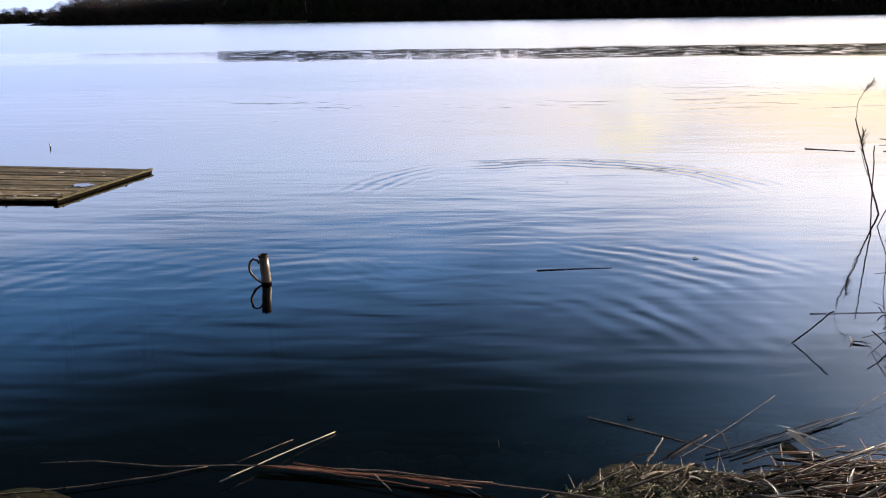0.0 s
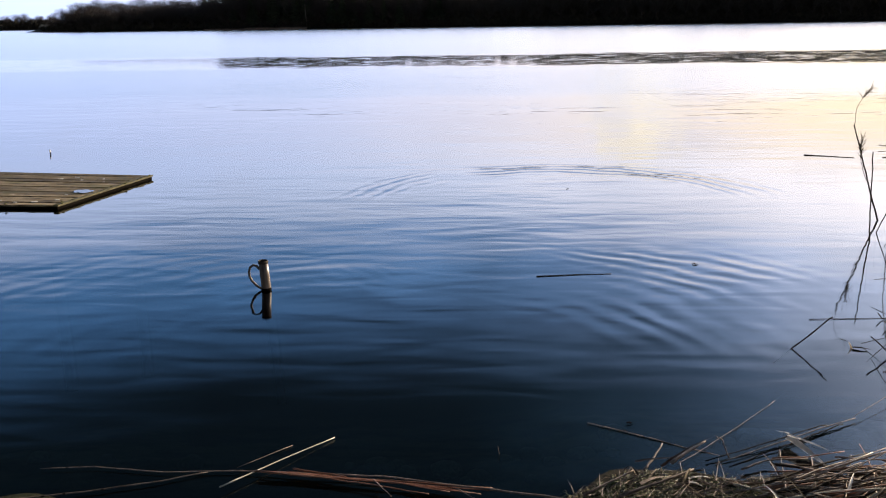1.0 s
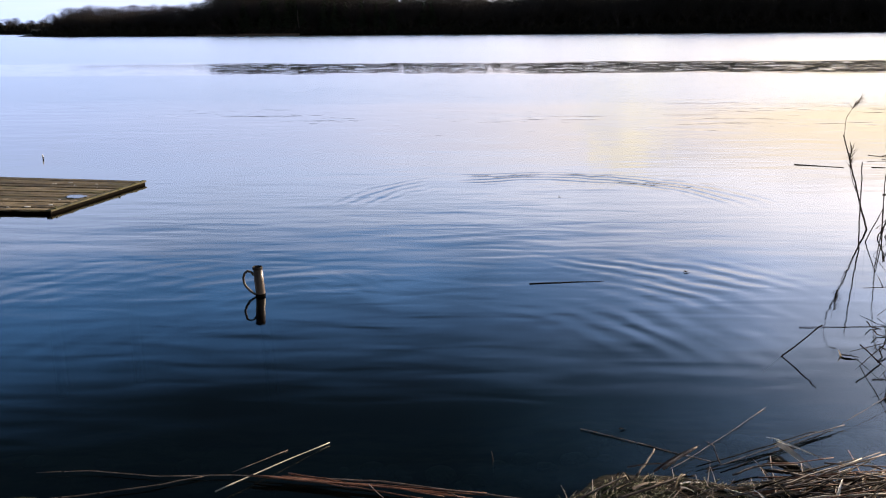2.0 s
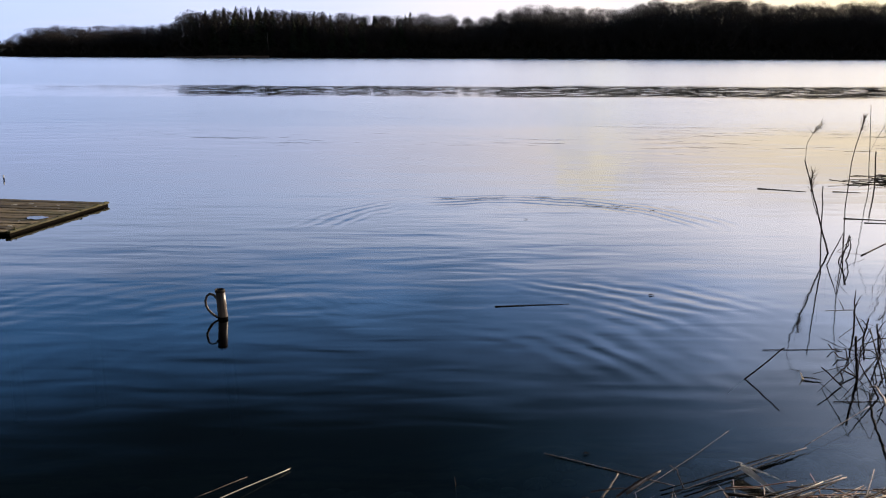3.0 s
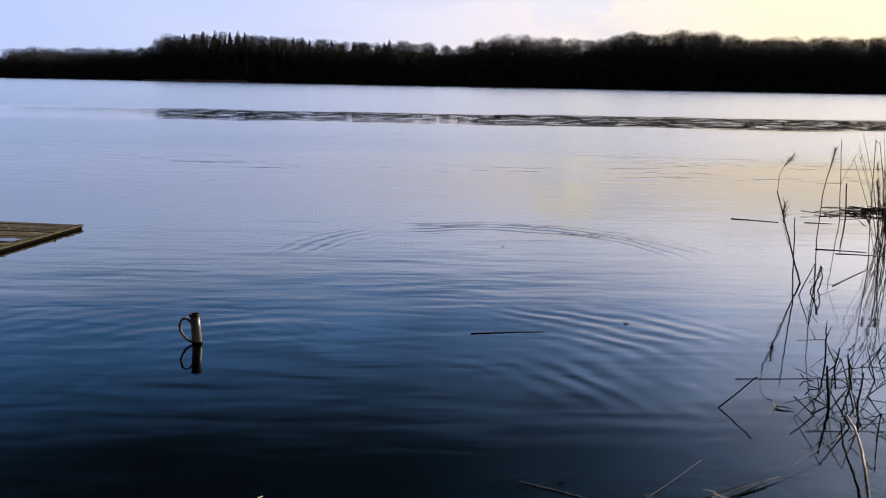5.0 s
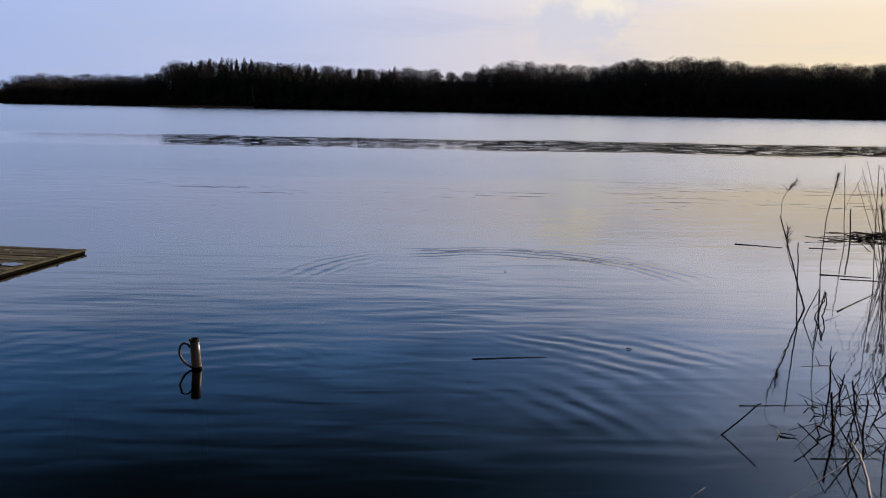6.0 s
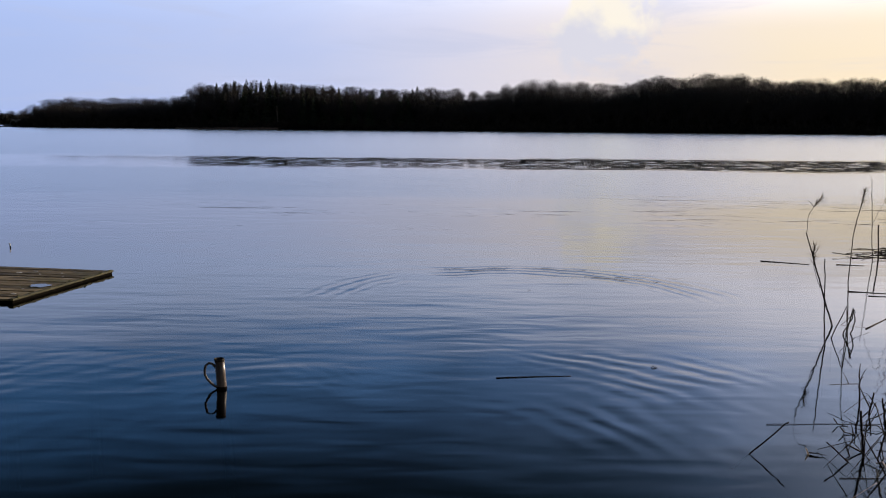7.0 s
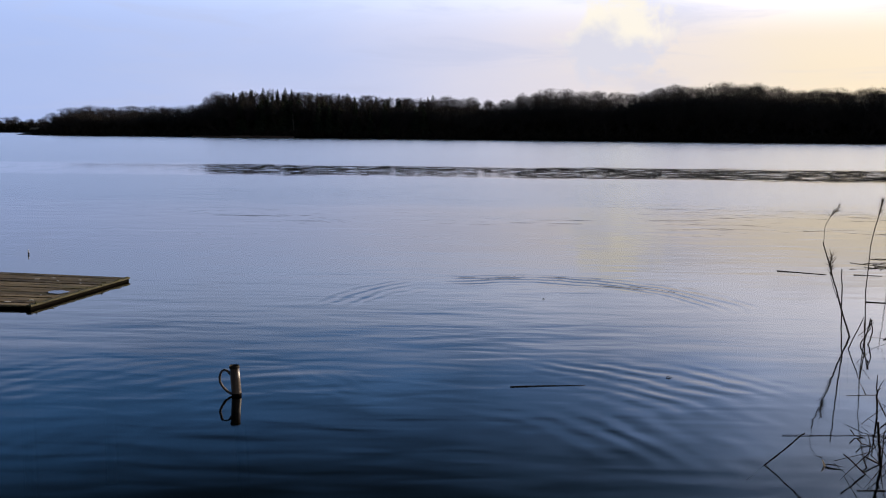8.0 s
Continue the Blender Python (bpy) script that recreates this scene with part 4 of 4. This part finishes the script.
    # a long arched stalk and an upright stub with leaves
    reed("bent_reed", [(2.16, 4.05, -0.05), (2.296, 4.41, 0.10), (2.397, 4.636, 0.11), (2.50, 4.93, 0.12), (2.576, 5.172, 0.10), (2.64, 5.36, 0.02)], 0.010, 0.006, M_REED,
         "long pale arched reed stalk reaching over the shallows", "bent reeds", 0, 1, 401)
    reed("bent_reed", [(2.64, 5.52, -0.1), (2.635, 5.522, 0.0), (2.61, 5.522, 0.16), (2.596, 5.522, 0.305)], 0.010, 0.007, None, "upright stub of a dark reed with torn leaves", "bent reeds", 0, 4, 402)

    q = random.Random(77)
    for i in range(4):
        y = q.uniform(5.5, 6.6)
        x = y * 0.445 + 0.10 + q.uniform(0, 0.45)
        h = q.uniform(0.12, 0.30)
        lx = q.gauss(0, 0.10)
        reed("bent_reed", [(x, y, -0.1), (x, y, 0.0), (x + lx * 0.6, y, h * 0.6), (x + lx, y, h)], 0.008, 0.005, None,
             "short upright dark reed stub with torn pointed leaves", "bent reeds", 0, 3, 420 + i, 3, 0.003)


make_reeds()


def lying(name, pts, r0, r1, mat, label, group="", seed=0, wob=0.004, sides=7, steps=4, nodes=0):
    base = Vector(pts[0])
    t = thing(name, base, label, "stalk", group)
    r0, r1 = r0 * (0.48 if group == "stalks on the bank" else 0.85), r1 * 0.7
    line = bend([Vector(p) - base for p in pts], steps, 0, wob * 0.6, seed)
    bm = bmesh.new()
    tube(bm, line, r0, r1, sides)
    part("stalk", bm, mat, t, smooth=True)
    q = random.Random(seed)
    for i in range(nodes):
        k = q.randrange(1, len(line) - 1)
        w = (line[k + 1] - line[k - 1]).normalized()
        bm = bmesh.new()
        tube(bm, [line[k] - w * 0.006, line[k], line[k] + w * 0.006], r0 * 1.35, r0 * 1.25, 7)
        part("node", bm, M_WETREED, t, "dark swollen joint")
    return t


def make_floating():
    g = "floating stalks"
    fl = "dark reed stalk floating flat on the water"
    for i, (a, b, r) in enumerate((((4.97, 13.87), (5.61, 13.55), .011), ((6.03, 13.56), (6.42, 13.47), .009), ((5.17, 11.30), (5.76, 11.11), .010),
                                   ((4.39, 9.16), (5.33, 10.15), .009), ((2.23, 6.12), (3.30, 6.15), .0032), ((0.386, 7.225), (1.02, 7.303), .0055),
                                   ((2.32, 5.16), (3.0, 5.15), .003), ((5.3, 11.0), (5.9, 10.85), .006))):
        m = ((a[0] + b[0]) / 2, (a[1] + b[1]) / 2 + 0.01)
        lying("floating_stalk", [(*a, 0.004), (*m, 0.003), (*b, 0.003)], r, r * 0.5, M_WETREED, fl, g, 500 + i, 0.003)
    # raft of dead stems
    q = random.Random(31)
    t = thing("reed_raft", (7.6, 14.6, 0), "dark floating raft of matted dead reed stems", "debris")
    for i in range(46):
        x, y = q.gauss(0.1, 0.42), q.gauss(0, 0.28)
        a = q.gauss(0.05, 0.5)
        l = q.uniform(0.25, 0.8)
        bm = bmesh.new()
        z = 0.005 + q.uniform(0, 0.07)
        p = Vector((x, y, z))
        w = Vector((math.cos(a), math.sin(a), q.gauss(0, 0.08)))
        tube(bm, bend([p - w * l / 2, p + w * l / 2], 4, 0, 0.012, i), 0.008, 0.004, 5)
        part("stem", bm, M_WETREED, t)
    # small drifting bits
    for x, y, r in ((0.69, 4.445, 0.02), (1.79, 7.58, 0.03), (1.05, 11.2, 0.02)):
        bm = bmesh.new()
        blade(bm, (x - r, y, 0.008), (1, 0.25, 0.25), r * 2.2, r * 0.9, 0.4, 4)
        blade(bm, (x, y, 0.006), (-0.5, 0.5, 0.5), r * 1.2, r * 0.8, 0.3, 3)
        bmesh.ops.solidify(bm, geom=bm.faces[:], thickness=0.002)
        solid("drifting_leaf", bm, M_WETREED, "small curled dark leaf drifting on the water", "leaf", "drifting leaves")
    t = thing("curled_leaf", (2.30, 5.56, 0), "yellowish curled reed leaf standing out of the water", "leaf")
    bm = bmesh.new()
    blade(bm, (0, 0, -0.01), (-0.35, 0, 1), 0.08, 0.018, 0.25, 4)
    bmesh.ops.solidify(bm, geom=bm.faces[:], thickness=0.002)
    part("upright_leaf", bm, M_STRAW, t, "yellowish upright leaf")
    bm = bmesh.new()
    blade(bm, (0, 0, 0.012), (0.9, -0.4, 0.1), 0.12, 0.03, 0.15, 4)
    bmesh.ops.solidify(bm, geom=bm.faces[:], thickness=0.002)
    part("lying_leaf", bm, M_WETREED, t, "dark wet leaf")
    # a white quill standing in the water beyond the jetty
    t = thing("fishing_float", (-7.27, 14.67, 0), "thin white and dark fishing float upright in the water", "float")
    bm = bmesh.new()
    tube(bm, [(0, 0, -0.03), (0.0, 0, 0.015), (-0.003, 0, 0.035)], 0.010, 0.012, 8)
    part("body", bm, M_WETREED, t, "dark lower half")
    bm = bmesh.new()
    tube(bm, [(-0.003, 0, 0.035), (-0.006, 0, 0.08)], 0.012, 0.008, 8)
    part("tip", bm, M_FLOAT, t, "white tip")


make_floating()


# ---- the near bank ----
def make_bank_stalks():
    lying("long_stalk", [(-2.227, 3.92, .012), (-1.973, 3.939, .014), (-1.612, 3.893, .012), (-1.29, 3.907, .014), (-0.77, 3.859, .022), (-0.527, 3.825, .03),
                         (-0.135, 3.722, .035), (0.162, 3.61, .06), (0.5, 3.45, .10)], 0.0035, 0.0075, M_REED, "long dry reed stalk lying along the waterline", "stalks on the bank", 601, nodes=7)
    lying("long_stalk", [(-2.6, 3.53, .05), (-2.262, 3.619, .02), (-1.914, 3.706, .014), (-1.632, 3.797, .012), (-1.40, 3.90, .01)], 0.0075, 0.004, M_REED,
          "long pale reed stalk lying along the waterline", "stalks on the bank", 602, nodes=4)
    q = random.Random(41)
    for i in range(7):
        o = q.uniform(-0.012, 0.022)
        lying("reddish_stalk", [(-1.18 + q.uniform(-0.05, 0.25), 3.887 - o, .022 + i * .002), (-0.85, 3.845 - o * 1.5, .028), (-0.52 + q.uniform(-0.2, 0.15), 3.80 - o * 1.8, .028),
                                (-0.2 + q.uniform(-0.2, 0.2), 3.70 - o * 2, .035)], 0.005, 0.0035, M_REDREED, "reddish-brown dead stalk in a loose bundle at the waterline",
              "bundle of reddish stalks", 610 + i, 0.006)
    lying("white_stalk", [(-1.298, 3.724, .03), (-1.08, 3.99, .024), (-0.854, 4.267, .008)], 0.0075, 0.003, M_STRAW, "straight bleached white straw lying across the stalks", "stalks on the bank", 620, 0.002)
    lying("thin_stalk", [(-1.27, 3.924, .02), (-1.056, 4.187, .004)], 0.0035, 0.002, M_REED, "thin grey stalk lying across the stalks", "stalks on the bank", 621, 0.002)
    lying("dark_stalk", [(0.464, 4.45, .006), (0.783, 4.265, .004), (0.895, 4.192, .002), (1.065, 4.10, .0)], 0.0065, 0.003, M_REED, "dark reed stalk half afloat by the bank", "stalks on the bank", 622, 0.002)
    lying("thin_stalk", [(1.54, 4.735, .006), (1.25, 4.42, .005), (0.96, 4.116, .008), (0.835, 3.985, .02)], 0.0018, 0.0025, M_REED, "thin grey stalk reaching from the bank into the water", "stalks on the bank", 623, 0.003)
    for k, (dx, dz) in enumerate(((0, 0.006), (0.02, 0.0), (-0.015, 0.012))):
        lying("dark_stalk", [(1.02 + dx * 3, 4.01 - dx, dz), (1.421 + dx, 4.225 - dx, .012 + dz), (1.66, 4.37 - dx, .014 + dz), (1.877 - k * 0.09, 4.493 - dx - k * 0.05, .016)], 0.0065, 0.004,
              M_WETREED if k else M_REED, "thick dark reed stalk jutting from the bank over the water", "stalks on the bank", 630 + k, 0.005)
    lying("thin_stalk", [(1.86, 4.48, .03), (2.128, 4.709, .04), (2.45, 4.98, .05)], 0.003, 0.002, M_REED, "thin grey stalk reaching from the bank into the water", "stalks on the bank", 634, 0.003)
    t = thing("bleached_sheath", (1.42, 4.23, 0.05), "bleached grey torn leaf sheath hanging on the stalks", "leaf")
    for i, (w, ln, wd) in enumerate((((0.38, -0.95, -0.04), 0.30, 0.085), ((0.62, -0.6, 0.0), 0.26, 0.035), ((-0.5, 0.2, 0.05), 0.07, 0.02))):
        bm = bmesh.new()
        blade(bm, (0.01 * i, 0, 0.004 * i), w, ln, wd, 0.08, 5)
        bmesh.ops.solidify(bm, geom=bm.faces[:], thickness=0.0015)
        part("leaf", bm, M_SHEATH, t)
    # the heap of dead reeds on the bank
    q = random.Random(51)
    for i in range(230):
        x = q.uniform(1.22, 2.35)
        y = near_shore(x) - 0.05 - abs(q.gauss(0, 0.30)) + (0.06 if i % 3 == 0 else 0)
        a = q.gauss(0.28, 0.42)
        l = q.uniform(0.2, 0.8)
        z = max(0.0, ground_z(x, y)) + 0.012 + q.uniform(0, 0.11)
        w = Vector((math.cos(a), math.sin(a), q.gauss(0.0, 0.05)))
        p = Vector((x, y, z))
        mat = q.choice((M_REED, M_REED, M_REDREED, M_WETREED, M_REED, M_STRAW if q.random() < 0.3 else M_REED))
        lying("dead_reed", [p - w * l / 2, p + Vector((0, 0, q.uniform(-0.01, 0.02))), p + w * l / 2], q.uniform(0.003, 0.0085), 0.003, mat,
              "dry brown dead reed stalk in a heap on the bank", "heap of dead reeds", 700 + i, 0.006, 6, 3)
    for i in range(30):
        x, y = q.uniform(1.05, 1.7), 0
        y = near_shore(x) - q.uniform(0.20, 0.50)
        a, l = q.gauss(0.36, 0.14), q.uniform(0.40, 0.75)
        p = Vector((x, y, max(0.0, ground_z(x, y)) + q.uniform(0.02, 0.05)))
        e = p + Vector((math.cos(a) * l, math.sin(a) * l, q.uniform(0.02, 0.10)))
        lying("dead_reed", [p, p.lerp(e, 0.5) + Vector((0, 0, 0.02)), e], q.uniform(0.005, 0.0095), 0.004, q.choice((M_REED, M_REED, M_STRAW, M_REDREED)),
              "long pale dead reed stalk on top of the heap", "heap of dead reeds", 1000 + i, 0.005, 7, 3)
    for i, (pts, r) in enumerate((([(0.35, 3.66, .04), (0.48, 3.74, .06), (0.60, 3.83, .07)], .007), ([(0.50, 3.60, .07), (0.68, 3.68, .09), (0.86, 3.80, .09)], .009),
                                  ([(0.80, 3.97, .03), (0.88, 4.03, .05), (0.99, 4.10, .08)], .010), ([(1.08, 4.0, .04), (1.05, 4.03, .12), (1.02, 4.06, .13)], .004),
                                  ([(0.66, 3.90, .03), (0.72, 3.99, .05), (0.78, 4.09, .07)], .008), ([(-0.6, 3.80, .03), (-0.5, 3.6, .06)], .003), ([(-0.25, 3.78, .02), (-0.1, 3.55, .06)], .003),
                                  ([(1.12, 3.93, .02), (1.25, 4.0, .03), (1.45, 4.0, .04)], .006))):
        lying("dead_reed", pts, r, r * 0.7, M_REED, "dry brown dead reed stalk poking out of the grass", "heap of dead reeds", 900 + i, 0.004)
    for i in range(46):
        x = q.uniform(0.55, 2.4)
        y = near_shore(x) - abs(q.gauss(0.02, 0.22))
        t = thing("dead_leaf", (x, y, max(0.0, ground_z(x, y)) + q.uniform(0.02, 0.12)), "torn pale dead reed leaf in the heap", "leaf", "dead leaves on the bank")
        a = q.gauss(0.3, 0.9)
        bm = bmesh.new()
        blade(bm, (0, 0, 0), (math.cos(a), math.sin(a), q.uniform(-0.1, 0.5)), q.uniform(0.10, 0.32), q.uniform(0.010, 0.024), q.uniform(0.1, 0.8), 5)
        bmesh.ops.solidify(bm, geom=bm.faces[:], thickness=0.001)
        part("leaf", bm, q.choice((M_SHEATH, M_REED, M_DRYGRASS)), t)
    # a twig upright in the shallows
    lying("twig", [(-0.009, 4.107, -0.1), (-0.012, 4.107, 0.0), (-0.02, 4.107, 0.045)], 0.003, 0.002, M_REED, "short thin twig upright in the shallows", "", 950, 0.001)


make_bank_stalks()


def make_grass():
    q = random.Random(61)
    for name, mat, count, label in (("grass", M_GRASS, 8500, "short mossy green grass on the bank"), ("dead_grass", M_DRYGRASS, 1100, "dead straw-coloured grass on the bank")):
        bm = bmesh.new()
        done = 0
        while done < count:
            if q.random() < 0.72:
                x, y = (q.gauss(0.78, 0.26) if q.random() < 0.7 else q.gauss(0.58, 0.13)), 0
                y = near_shore(x) + 0.03 - abs(q.gauss(0, 0.22))
                s = 1.0
            else:
                x = q.uniform(-2.8, 2.9)
                y = near_shore(x) - q.uniform(0.0, 0.9)
                s = 0.8
            if noise.noise((x * 9, y * 9, 2)) < -0.06:
                continue
            z = max(ground_z(x, y), -0.005)
            a = q.uniform(0, 6.28)
            blade(bm, (x, y, z - 0.004), (math.cos(a) * 0.8, math.sin(a) * 0.8, q.uniform(0.25, 1.4)), q.uniform(0.04, 0.17) * s, q.uniform(0.0022, 0.005), q.uniform(0.7, 2.8), 5)
            done += 1
        solid(name, bm, mat, label, "grass", kind="stuff")


make_grass()


def make_litter():
    """Broken bits of reed and leaf on the bank, between the grass and under the heap."""
    q = random.Random(66)
    bm = bmesh.new()
    for i in range(600):
        x = q.gauss(0.75, 0.32) if i % 2 else q.uniform(0.9, 2.5)
        y = near_shore(x) + 0.02 - abs(q.gauss(0, 0.26))
        a, l = q.gauss(0.35, 0.7), q.uniform(0.02, 0.14)
        p = Vector((x, y, max(ground_z(x, y), 0.0) + q.uniform(0.002, 0.03)))
        w = Vector((math.cos(a), math.sin(a), q.gauss(0.05, 0.2)))
        tube(bm, [p, p + w * l * 0.5 + Vector((0, 0, q.uniform(-0.003, 0.006))), p + w * l], q.uniform(0.001, 0.003), 0.001, 4, False)
    solid("reed_litter", bm, M_REED, "broken brown bits of dead reed strewn over the bank", "litter", kind="stuff")


make_litter()


def make_stones():
    q = random.Random(71)
    shapes = []
    for s in range(4):
        bm = bmesh.new()
        bmesh.ops.create_icosphere(bm, subdivisions=2, radius=1)
        for v in bm.verts:
            v.co *= 1 + 0.28 * noise.noise(v.co * 1.1 + Vector((s * 9, 0, 0)))
            v.co.z *= 0.55
        shapes.append(mesh_of("lake_stone", bm, M_STONE, True))
    for i in range(90):
        x = q.uniform(-2.4, 2.6) if i % 3 == 0 else q.gauss(0.15, 0.35) if i % 3 == 1 else q.gauss(1.8, 0.35)
        y = near_shore(x) + q.uniform(0.05, 0.75)
        r = q.uniform(0.03, 0.085)
        if ground_z(x, y) + r * 0.4 > -0.03:
            continue
        ob = new("lake_stone", shapes[i % 4])
        z = min(ground_z(x, y) + r * 0.2, -0.02 - r * 0.55)
        ob.matrix_basis = Matrix.Translation((x, y, max(z, ground_z(x, y) - r * 0.2))) @ Matrix.Rotation(q.uniform(0, 6), 4, "Z") @ Matrix.Diagonal((r * q.uniform(0.9, 1.5), r, r, 1))
        tagged(ob, "rounded grey-brown stone under the shallow water", "stone", "stones in the shallows")
    for x, y, rx, ry in ((2.05, 4.55, 0.25, 0.17), (2.62, 4.72, 0.20, 0.15)):
        ob = new("boulder", shapes[0])
        ob.matrix_basis = Matrix.Translation((x, y, ground_z(x, y) + 0.01)) @ Matrix.Rotation(x * 3, 4, "Z") @ Matrix.Diagonal((rx, ry, 0.09, 1))
        tagged(ob, "low rounded brown boulder under the shallow water", "stone", "boulders in the shallows")
    bm = bmesh.new()
    bmesh.ops.create_icosphere(bm, subdivisions=3, radius=1)
    for v in bm.verts:
        v.co *= 1 + 0.2 * noise.noise(v.co * 1.3)
    ob = solid("pale_stone", bm, M_PALESTONE, "pale grey stone at the edge of the bank", "stone", smooth=True)
    ob.matrix_basis = Matrix.Translation((-2.28, 3.485, 0.025)) @ Matrix.Diagonal((0.055, 0.04, 0.028, 1))


make_stones()
